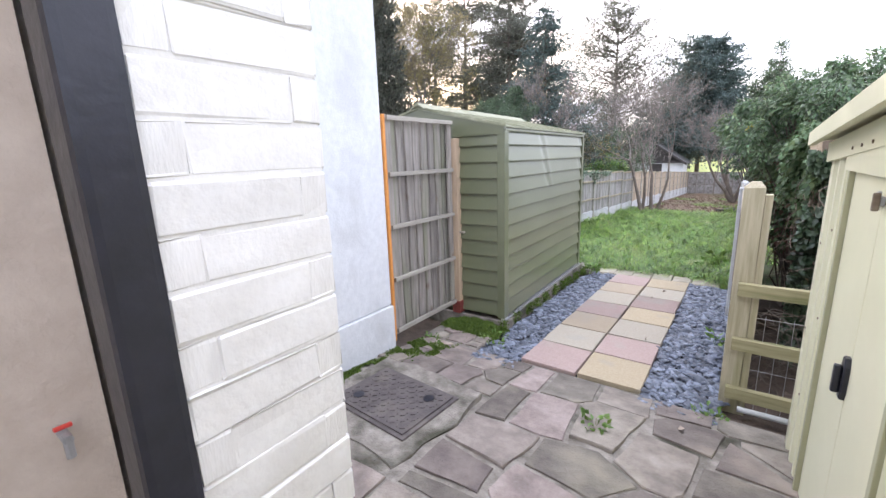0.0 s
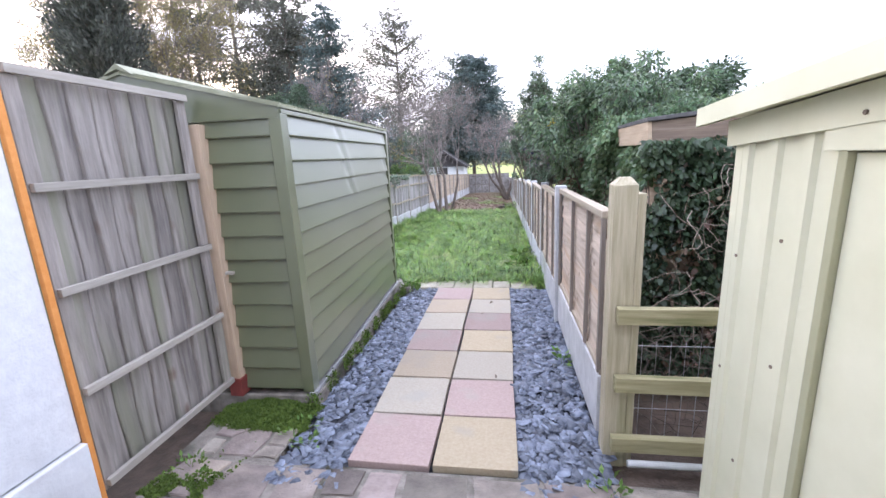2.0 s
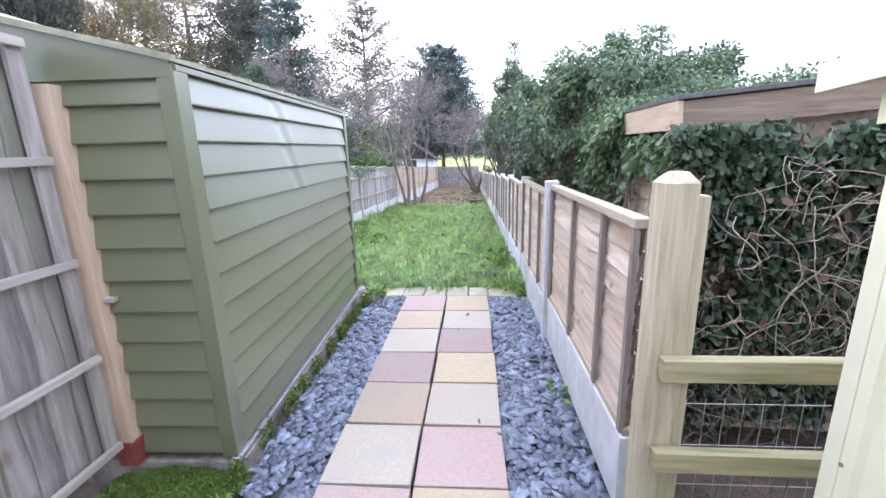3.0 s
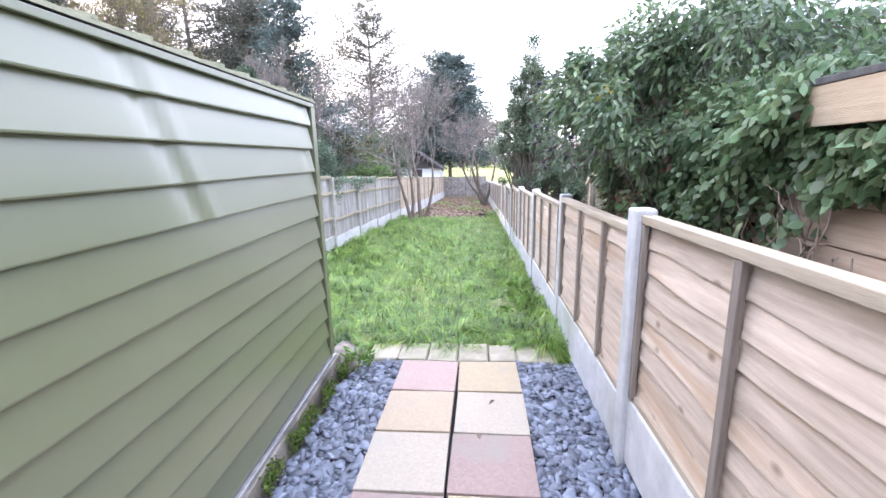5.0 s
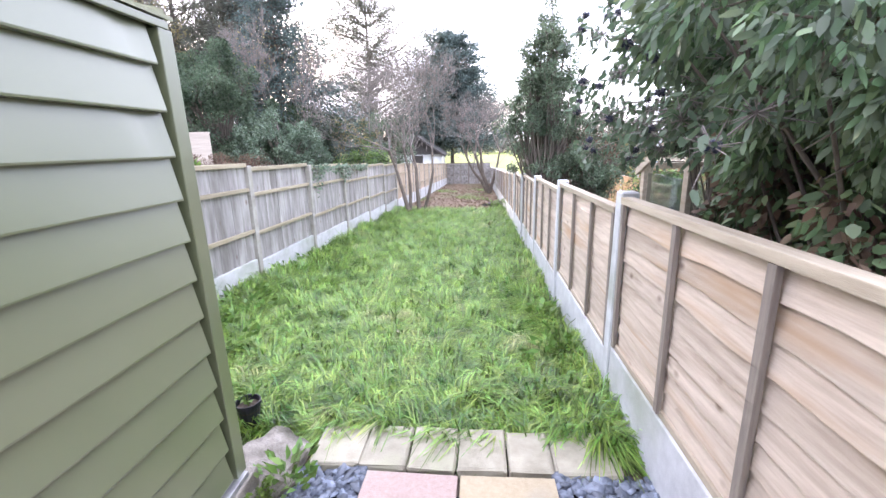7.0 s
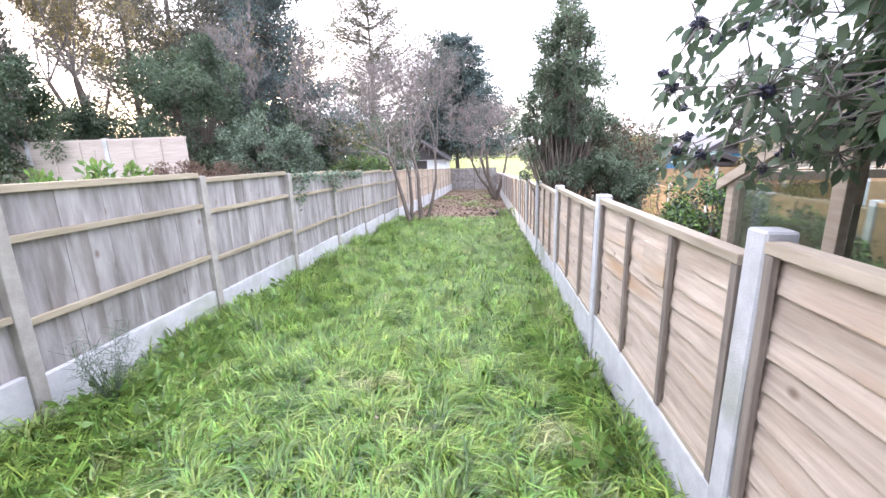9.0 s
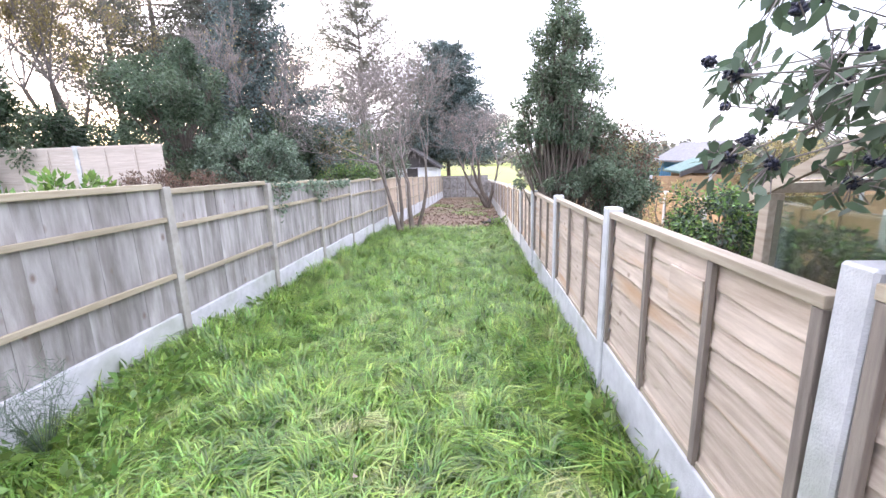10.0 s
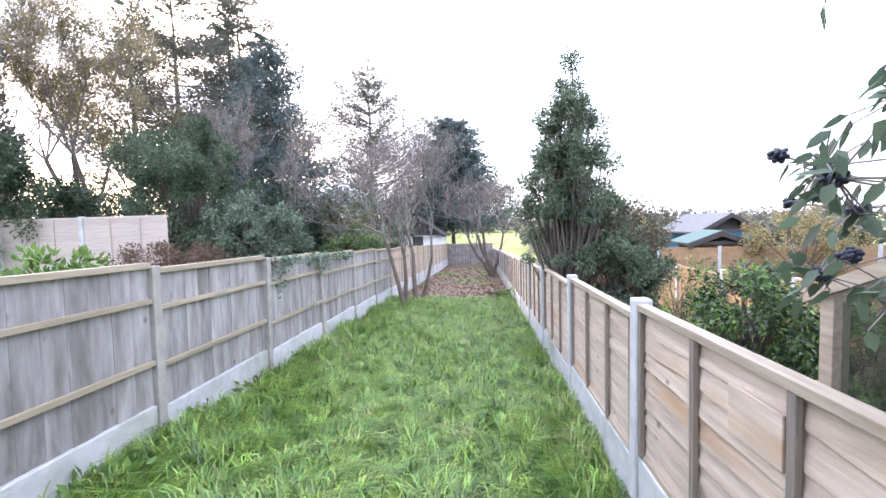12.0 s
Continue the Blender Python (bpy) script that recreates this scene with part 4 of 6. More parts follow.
# ---- left fence ----
def make_left_fence():
    rng = random.Random(6)
    f = thing("close_board_fence", (-3.72, 7.6, 0), "grey weathered close-board fence with rails and concrete base boards", "fence")
    SP = 1.84
    meshes = {}

    def shared(key, bm):
        if key not in meshes:
            meshes[key] = bpy.data.meshes.new(key)
            bm.to_mesh(meshes[key])
        bm.free()
        return meshes[key]

    boards = []
    for k in range(6):
        bm = box(-0.014, 0.0, 0.002, 0.172, 0, 1.2, 0.003) if k % 2 == 0 else box(-0.02, -0.003, -0.01, 0.184, 0, 1.2, 0.003)
        for v in bm.verts:
            v.co.x += 0.004 if v.co.y > 0.05 and k % 2 == 0 else 0
        me = bpy.data.meshes.new("board")
        bm.to_mesh(me)
        bm.free()
        boards.append(me)
    y = 9.43 - SP * 3
    while y < 39.2:
        zt = 1.13 - 0.045 * (y - 9.43)
        sl = -0.045
        at = Matrix.Translation((0, y - 7.6, zt - 1.5)) @ Matrix(((1, 0, 0, 0), (0, 1, 0, 0), (0, sl * 0.75, 1, 0), (0, 0, 0, 1)))
        p = new("fence_panel")
        p.parent = f
        p.matrix_basis = at
        p["label"] = "grey close-board panel" if y < 18 else "tan close-board panel"
        part("fence_post", shared("fence_post", box(-0.04, 0.05, -0.045, 0.045, -0.1, 1.5, 0.008)), M["lpost"], p, at=pose(0, 0, 0.0, rng.uniform(-0.5, 0.5), rng.uniform(-0.8, 0.8), 0))
        wood = M["greyboard"] if y < 18 else M["tanboard"]
        for b in range(10):
            k = ("b", b % 6, y < 18)
            if k not in meshes:
                meshes[k] = boards[b % 6].copy()
            part("board", meshes[k], wood, p, at=pose(rng.uniform(-0.003, 0.003), 0.05 + b * 0.174, 0.26 + rng.uniform(-0.01, 0.0), 0, 0, rng.uniform(-1, 1)))
        for z in (0.6, 1.12):
            part("rail", shared("rail", box(0.0, 0.035, 0.046, SP - 0.046, 0, 0.045, 0.004)), M["greyrail"], p, at=(0.006, 0, z + rng.uniform(-0.01, 0.01)))
        part("cap_rail", shared("cap_rail", box(-0.035, 0.04, 0.046, SP - 0.046, 0, 0.05, 0.005)), M["greyrail"], p, at=(0, 0, 1.43))
        part("gravel_board", shared("gravel_board", box(-0.02, 0.03, 0.046, SP - 0.046, -0.25, 0.25, 0.006)), M["concrete"], p)
        y += SP
    e = thing("end_fence", (-3.7, 40.1, -2.1), "tall grey overlap fence across the garden end", "fence")
    for i in range(2):
        for b in range(13):
            part("slat", shared("eslat", box(0.02, 1.83, -0.014, 0.006, 0, 0.155, 0.003)), M["greyboard"], e, at=pose(i * 1.88, 0, 0.1 + b * 0.132, 5, 0, 0))
        part("post", shared("epost", box(-0.05, 0.05, -0.05, 0.05, 0, 1.9, 0.006)), M["batten"], e, at=(i * 1.88, -0.01, 0))
        part("top_rail", shared("etop", box(0.0, 1.86, -0.03, 0.03, 0, 0.04, 0.004)), M["greyrail"], e, at=(i * 1.88, 0, 1.82))
        for x in (0.6, 1.2):
            part("batten", shared("ebat", box(-0.02, 0.02, -0.05, -0.02, 0.05, 1.8, 0.003)), M["batten"], e, at=(i * 1.88 + x, 0, 0))


make_left_fence()


# ---- plants: builders ----
def tubes(segs, sides=5):
    """Verts and faces of tapered tubes; segs: rows of p0, p1, r0, r1."""
    segs = np.asarray(segs, np.float64)
    p0, p1, r0, r1 = segs[:, 0:3], segs[:, 3:6], segs[:, 6], segs[:, 7]
    d = p1 - p0
    d /= np.linalg.norm(d, axis=1, keepdims=True) + 1e-9
    ref = np.where(np.abs(d[:, 2:3]) > 0.9, np.array([[1.0, 0, 0]]), np.array([[0, 0, 1.0]]))
    u = np.cross(d, ref)
    u /= np.linalg.norm(u, axis=1, keepdims=True) + 1e-9
    w = np.cross(d, u)
    a = np.arange(sides) * 2 * math.pi / sides
    ring = np.cos(a)[None, :, None] * u[:, None] + np.sin(a)[None, :, None] * w[:, None]
    lo, hi = p0[:, None] + ring * r0[:, None, None], p1[:, None] + ring * r1[:, None, None]
    V = np.concatenate([lo, hi], 1).reshape(-1, 3)
    j = np.arange(sides)
    f = np.stack([j, (j + 1) % sides, (j + 1) % sides + sides, j + sides], -1)
    F = (np.arange(len(segs))[:, None, None] * 2 * sides + f[None]).reshape(-1, 4)
    return V, F


def unit(v):
    return v / (np.linalg.norm(v, axis=-1, keepdims=True) + 1e-9)


def leaf_mesh(name, pts, dirs, length, width, mat, rng, fold=0.25, rounded=False):
    """Folded diamond leaves at pts, pointing along dirs."""
    n = len(pts)
    d = unit(dirs)
    side = unit(np.cross(d, unit(rng.normal(size=(n, 3)))))
    up = np.cross(side, d)
    L = length * rng.uniform(0.6, 1.25, (n, 1))
    W = width * rng.uniform(0.7, 1.2, (n, 1))
    mid = pts + d * L * 0.45 + up * W * fold
    if rounded:
        sag = np.array([0, 0, -0.12]) * L
        a, c = pts + d * L * 0.28 + up * W * fold * 0.5, pts + d * L * 0.68 + sag * 0.4
        V = np.stack([pts, a + side * W * 0.46, c + side * W * 0.4, pts + d * L + sag, c - side * W * 0.4, a - side * W * 0.46], 1).reshape(-1, 3)
        b = np.arange(n)[:, None] * 6
        return mesh_np(name, V, np.concatenate([b + (0, 1, 2, 3), b + (0, 3, 4, 5)]), mat)
    V = np.stack([pts, mid + side * W * 0.5, pts + d * L, mid - side * W * 0.5], 1).reshape(-1, 3)
    return mesh_np(name, V, np.arange(4 * n).reshape(n, 4), mat)


def grow(rng, p, d, length, r, depth, segs, tips, spread=0.6, kids=(2, 4), up=0.15, ratio=0.68, steps=3, thin=0.004):
    """A branching skeleton."""
    q, dd = np.array(p, float), np.array(d, float)
    for k in range(steps):
        dd = unit(dd + rng.normal(0, 0.13, 3) + np.array([0, 0, up * 0.3]))
        e = q + dd * length / steps
        r1 = max(thin, r * (1 - 0.22))
        segs.append((*q, *e, r, r1))
        q, r = e, r1
        if depth > 0 and k > 0 and rng.random() < 0.75:
            nd = unit(dd + rng.normal(0, spread, 3) + np.array([0, 0, up]))
            grow(rng, q, nd, length * ratio * rng.uniform(0.6, 1.0), r * 0.55, depth - 1, segs, tips, spread, kids, up, ratio, steps, thin)
    if depth > 0:
        for _ in range(rng.integers(*kids)):
            nd = unit(dd + rng.normal(0, spread, 3) + np.array([0, 0, up]))
            grow(rng, q, nd, length * ratio * rng.uniform(0.7, 1.1), r * 0.7, depth - 1, segs, tips, spread, kids, up, ratio, steps, thin)
    else:
        tips.append(q)


def bare_tree(name, at, height, stems, label, seed, mat, r=0.06, lean=0.15, depth=4, leaf=None, nleaf=0, spread=0.45, lsize=0.06, leans=None, thin=0.006):
    rng = np.random.default_rng(seed)
    t = thing(name, at, label, "tree")
    low, high, tips = [], [], []
    for s in range(stems):
        segs = []
        a = rng.uniform(0, 6.28)
        d = unit(np.array([math.cos(a) * lean, math.sin(a) * lean, 1.0])) if leans is None else unit(np.array([*leans[s], 1.0]))
        grow(rng, (math.cos(a) * 0.08, math.sin(a) * 0.08, -0.1), d, height * 0.42, r * rng.uniform(0.8, 1.1), depth, segs, tips, spread=spread, up=0.25, thin=thin)
        for x in segs:
            (low if x[6] > r * 0.45 else high).append(x)
    part("trunk", mesh_np("trunk", *tubes(low, 8), M["bark"], True), None, t)
    part("twig_spray", mesh_np("twig_spray", *tubes(high, 4), mat), None, t, "fine bare twigs")
    if leaf is not None:
        tp = np.array([x[3:6] for x in high])
        k = rng.integers(0, len(tp), nleaf)
        pts = tp[k] + rng.normal(0, 0.12, (nleaf, 3))
        part("foliage", leaf_mesh("foliage", pts, rng.normal(size=(nleaf, 3)) + (0, 0, -0.3), lsize, lsize * 0.6, leaf, rng), None, t)
    return t


def leafy(name, at, radii, label, seed, mat, n, size, blobs=40, blob=0.3, zc=None, category="bush", mat2=None, droop=0.3, trunk=True, taper=0.0, width=0.5, hollow=0.55, rounded=False):
    """A bush or broadleaf crown: many clumps of leaves on branches inside an uneven body."""
    rng = np.random.default_rng(seed)
    t = thing(name, at, label, category)
    rx, ry, rz = radii
    zc = rz if zc is None else zc
    c = unit(rng.normal(size=(blobs, 3))) * rng.uniform(hollow, 1.0, (blobs, 1))
    if taper:
        k = 1 - taper * (c[:, 2:3] * 0.5 + 0.5)
        c = np.concatenate([c[:, :2] * k, c[:, 2:3]], 1)
    c = c * (rx, ry, rz) + (0, 0, zc)
    m = n // blobs
    R = blob * rng.uniform(0.55, 1.25, blobs) * (rx + ry + rz) / 3
    off = unit(rng.normal(size=(blobs, m, 3))) * (rng.uniform(0, 1, (blobs, m, 1)) ** 0.45) * R[:, None, None]
    pts = (c[:, None] + off).reshape(-1, 3)
    keep = pts[:, 2] > 0.03
    out = (off.reshape(-1, 3) / (np.repeat(R, m)[:, None] + 1e-6)) * 0.8 + unit(pts - (0, 0, zc)) * 0.5 + rng.normal(0, 0.5, (blobs * m, 3)) + (0, 0, -droop)
    pts, out = pts[keep], out[keep]
    if trunk:
        segs = []
        for q in c:
            a = np.array([rng.normal(0, 0.06), rng.normal(0, 0.06), 0.0])
            mid = np.array([q[0] * 0.35, q[1] * 0.35, q[2] * 0.55]) + rng.normal(0, 0.08, 3)
            r = 0.005 * (rx + rz) + 0.003
            segs += [(*a, *mid, r * 1.4, r), (*mid, *q, r, r * 0.35)]
            for _ in range(3):
                e = q + rng.normal(0, 0.6, 3) * R[0]
                segs.append((*q, *e, r * 0.35, r * 0.15))
        part("branchwork", mesh_np("branchwork", *tubes(segs, 5), M["bark"], True), None, t)
    if mat2 is None:
        part("crown", leaf_mesh("crown", pts, out, size, size * width, mat, rng, rounded=rounded), None, t)
    else:
        h = rng.random(len(pts)) < 0.6
        part("crown", leaf_mesh("crown", pts[h], out[h], size, size * width, mat, rng, rounded=rounded), None, t)
        part("crown", leaf_mesh("crown", pts[~h], out[~h], size, size * width, mat2, rng, rounded=rounded), None, t)
    return t


def conifer(name, at, height, radius, label, seed, mat, n, size, bare=0.1, sparse=1.0, droop=0.1, whorls=34, power=0.8, per=7, jitter=0.25):
    rng = np.random.default_rng(seed)
    t = thing(name, at, label, "tree")
    segs, pts, dirs = [], [], []
    z = 0.0
    tr = height * 0.014 + 0.03
    for k in range(12):
        segs.append((0.03 * math.sin(k), 0.03 * math.cos(k * 2), height * k / 12, 0.03 * math.sin(k + 1), 0.03 * math.cos(k * 2 + 2), height * (k + 1) / 12, tr * (1 - k / 12.5), tr * (1 - (k + 1) / 12.5)))
    limbs = []
    for w in range(whorls):
        f = bare + (1 - bare) * (w + rng.uniform(-0.4, 0.4)) / whorls
        f = min(max(f, bare), 0.995)
        L0 = radius * min(1.0, ((1 - f) / (1 - bare)) ** power * 1.05) + 0.1
        for b in range(per):
            if rng.random() > sparse:
                continue
            a = rng.uniform(0, 6.28)
            L = L0 * rng.uniform(1 - 2 * jitter, 1 + jitter)
            d = np.array([math.cos(a), math.sin(a), rng.normal(0.25 - droop, 0.15)])
            p0 = np.array([0, 0, height * f])
            p1 = p0 + d * L * 0.6
            p2 = p1 + (d + np.array([0, 0, 0.25])) * L * 0.4
            limbs += [(*p0, *p1, 0.012 + L * 0.01, 0.008 + L * 0.005), (*p1, *p2, 0.008 + L * 0.005, 0.004)]
            m = int(n / (whorls * per * sparse) * (L / (radius * 0.6)))
            s = rng.uniform(0.12, 1.05, m) ** 0.75
            q = np.where(s[:, None] < 0.6, p0 + d * L * s[:, None], p1 + (p2 - p1) * ((s[:, None] - 0.6) / 0.4))
            wdt = L * 0.22 * (1.15 - s[:, None] * 0.7)
            pts.append(q + rng.normal(0, 1, (m, 3)) * wdt * (1, 1, 0.55))
            dirs.append(d * 0.9 + rng.normal(0, 0.55, (m, 3)) + (0, 0, -droop))
    part("trunk", mesh_np("trunk", *tubes(segs, 8), M["bark"], True), None, t)
    part("limb_frame", mesh_np("limb_frame", *tubes(limbs, 4), M["bark"]), None, t)
    part("crown", leaf_mesh("crown", np.concatenate(pts), np.concatenate(dirs), size, size * 0.38, mat, rng), None, t)
    return t


# ---- far trees ----
conifer("cypress_tree", (-14.9, 15.5, 0.3), 10.5, 1.45, "tall dark columnar cypress behind the garden fences", 1, M["conifer"], 26000, 0.2, bare=0.02, power=0.4, droop=-0.5, whorls=46, per=8, jitter=0.12)
conifer("pine_tree", (-19.0, 30.0, 0.0), 17.0, 4.4, "tall open dark pine against the glowing sky", 2, M["conifer"], 24000, 0.22, bare=0.25, sparse=0.5, droop=0.0, whorls=22, power=0.5, jitter=0.35)
conifer("pine_tree", (-15.8, 31.5, 0.0), 16.5, 4.0, "tall open dark pine with broken side limbs", 3, M["conifer"], 22000, 0.22, bare=0.25, sparse=0.55, droop=0.0, whorls=22, power=0.55, jitter=0.35)
conifer("pine_tree", (-22.8, 31.0, 0.0), 16.0, 4.0, "open dark pine beside a taller one", 33, M["conifer"], 20000, 0.22, bare=0.2, sparse=0.5, droop=0.0, whorls=22, power=0.55, jitter=0.35)
conifer("spruce_tree", (-8.6, 21.0, -0.4), 9.0, 3.0, "dense dark blue-green conifer", 4, M["bluecon"], 42000, 0.15, bare=0.03, power=0.8, droop=0.25, whorls=40, per=8)
conifer("larch_tree", (-10.0, 40.5, -1.8), 16.6, 6.0, "open feathery conifer with gaps of sky", 5, M["conifer"], 52000, 0.2, bare=0.06, sparse=0.75, power=0.62, droop=-0.15, whorls=36, jitter=0.35)
conifer("spruce_tree", (-3.4, 43.0, -2.1), 12.8, 4.6, "dense dark conifer beyond the end fence", 6, M["bluecon"], 48000, 0.28, bare=0.24, power=0.5, droop=0.2, whorls=30, per=9)
bare_tree("birch_tree", (-15.5, 21.0, 0.3), 10.0, 3, "large twiggy tree with thin yellowing leaves", 7, M["twig"], r=0.13, lean=0.28, depth=5, leaf=M["autumn"], nleaf=24000, spread=0.5, lsize=0.08)
bare_tree("birch_tree", (-17.8, 19.6, 0.3), 9.5, 3, "twiggy spreading tree with a few yellow leaves", 27, M["twig"], r=0.12, lean=0.35, depth=5, leaf=M["autumn"], nleaf=12000, spread=0.55, lsize=0.08)
bare_tree("birch_tree", (-20.0, 24.0, 0.3), 11.0, 2, "twiggy tree with thin yellowing leaves", 17, M["twig"], r=0.13, lean=0.25, depth=5, leaf=M["autumn"], nleaf=10000, spread=0.5, lsize=0.1)
conifer("pine_tree", (-13.4, 26.5, 0.0), 13.0, 3.0, "dark ragged pine between taller ones", 57, M["conifer"], 20000, 0.2, bare=0.12, sparse=0.65, droop=0.15, whorls=26, power=0.55, jitter=0.35)
bare_tree("bare_tree", (-6.6, 17.5, -0.3), 5.4, 2, "pale leafless tree in front of a dark conifer", 8, M["twig"], r=0.05, lean=0.2, depth=5, leaf=M["autumn"], nleaf=500, lsize=0.06)
bare_tree("bare_tree", (-6.2, 26.0, -0.8), 7.0, 2, "slender pale leafless tree", 28, M["twig"], r=0.05, lean=0.12, depth=3)

# ---- trees in the garden ----
bare_tree("fruit_tree", (-3.12, 17.5, -0.8), 5.2, 2, "leafless many-stemmed tree by the grey fence", 9, M["twig"], r=0.085, depth=5, thin=0.004, spread=0.55, leans=((-0.1, 0.05), (0.05, 0.0)))
bare_tree("fruit_tree", (-2.93, 18.2, -0.83), 5.4, 1, "leafless tree with a straight pale trunk", 10, M["twig"], r=0.095, depth=5, thin=0.004, spread=0.55, leans=((0.02, 0.1),))
bare_tree("fruit_tree", (-2.84, 18.9, -0.86), 5.0, 1, "leafless leaning tree by the grey fence", 11, M["twig"], r=0.075, depth=5, thin=0.004, spread=0.55, leans=((0.14, 0.05),))
bare_tree("fruit_tree", (-0.35, 28.0, -1.33), 5.6, 4, "leafless many-stemmed tree by the overlap fence", 12, M["twig"], r=0.13, depth=5, thin=0.004, spread=0.55, leans=((-0.45, 0.0), (-0.12, 0.1), (0.05, 0.1), (-0.25, -0.1)))

# ---- neighbours' shrubs ----
leafy("bay_tree", (0.38, 12.3, -0.55), (1.25, 1.15, 1.95), "tall evergreen tree with small dark leaves behind the fence", 13, M["bayleaf"], 30000, 0.055, blobs=190, blob=0.1, category="tree", taper=0.82, mat2=M["holly"], zc=2.45, hollow=0.3)
leafy("evergreen_bush", (0.98, 12.15, -0.6), (0.62, 0.9, 0.9), "dense evergreen bush at the foot of the tall tree", 63, M["bayleaf"], 16000, 0.055, blobs=80, blob=0.17, mat2=M["holly"], zc=1.05)
leafy("brown_bush", (1.3, 12.4, -0.55), (0.65, 0.65, 1.15), "straggly bush with dead brown leaves", 14, M["deadleaf"], 8000, 0.05, blobs=40, blob=0.24, mat2=M["holly"], droop=0.5)
leafy("laurel_bush", (2.05, 11.0, -0.5), (0.62, 0.7, 0.72), "rounded glossy green bush beyond the fence", 15, M["ivy"], 11000, 0.055, blobs=70, blob=0.26, mat2=M["bright"], rounded=True)
leafy("laurel_bush", (2.6, 10.2, -0.5), (0.5, 0.6, 0.5), "low glossy green bush beyond the fence", 16, M["ivy"], 6500, 0.055, blobs=40, blob=0.3, mat2=M["bright"], rounded=True)
leafy("sapling_bush", (2.5, 13.6, -0.6), (0.45, 0.45, 0.75), "thin yellow-green sapling bush", 18, M["autumn"], 1100, 0.06, blobs=20, blob=0.25)
leafy("evergreen_bush", (-7.9, 15.6, 0.5), (1.55, 1.4, 1.75), "large rounded evergreen bush above the fences", 19, M["holly"], 34000, 0.085, blobs=90, blob=0.2)
leafy("evergreen_bush", (-7.2, 19.5, -0.2), (1.3, 1.3, 1.7), "dark green bush under tall trees", 20, M["ivy"], 14000, 0.1, blobs=50, blob=0.24)
leafy("variegated_bush", (-6.0, 15.2, 0.3), (1.3, 0.9, 0.95), "spreading pale-leaved evergreen bush over the fence", 21, M["pale"], 18000, 0.08, blobs=70, blob=0.2, mat2=M["holly"])
leafy("green_bush", (-5.0, 19.2, -0.5), (0.95, 1.2, 0.95), "bright green bush behind the grey fence", 22, M["bright"], 9000, 0.075, blobs=44, blob=0.25, mat2=M["holly"])
leafy("ivy_bush", (-5.7, 20.5, -0.6), (1.1, 1.0, 1.6), "tangled green bush behind the fence", 23, M["holly"], 12000, 0.085, blobs=46, blob=0.24, mat2=M["autumn"])
leafy("ivy_bush", (-6.9, 30.0, -0.9), (2.2, 1.5, 2.0), "dark tangled bush beyond the fence", 43, M["holly"], 12000, 0.12, blobs=46, blob=0.24)
leafy("dark_bush", (-11.2, 14.2, 0.5), (1.7, 1.5, 1.45), "dark evergreen bush by the cypress", 24, M["ivy"], 18000, 0.1, blobs=60, blob=0.22)
leafy("dark_bush", (-14.2, 17.5, 0.4), (2.3, 1.6, 1.3), "low dark evergreen bush under twiggy trees", 25, M["holly"], 14000, 0.11, blobs=50, blob=0.24)
leafy("dark_bush", (-11.2, 19.0, 0.2), (2.0, 1.6, 1.5), "broad dark bush behind rounded evergreens", 45, M["ivy"], 12000, 0.11, blobs=50, blob=0.24)
leafy("heather_bush", (-5.75, 12.2, 0.45), (0.95, 0.7, 0.36), "dry reddish-brown low shrub on soil", 26, M["deadleaf"], 7000, 0.045, blobs=50, blob=0.3, droop=-0.4)
leafy("leafy_plant", (-5.3, 9.9, 0.5), (0.62, 0.55, 0.36), "bright green leafy plants in the raised bed", 27, M["bright"], 1900, 0.1, blobs=26, blob=0.3, droop=-0.5, mat2=M["bright"])
leafy("yellow_plant", (-4.85, 10.55, 0.55), (0.14, 0.14, 0.2), "small yellow-leaved plant by the fence", 29, M["yellow"], 140, 0.06, blobs=8, blob=0.5, droop=-0.5)
leafy("hazel_bush", (8.3, 19.0, -0.8), (1.6, 1.4, 1.35), "pale autumn bush beyond the neighbouring fences", 46, M["autumn"], 6000, 0.1, blobs=40, blob=0.24)
leafy("hazel_bush", (6.2, 26.0, -1.2), (1.3, 1.2, 1.5), "pale autumn bush by the blue shed", 47, M["autumn"], 5000, 0.1, blobs=40, blob=0.24)
leafy("hedge_bush", (4.4, 22.0, -1.0), (1.2, 1.6, 1.3), "green hedge bush in a neighbouring garden", 48, M["holly"], 9000, 0.1, blobs=40, blob=0.24)

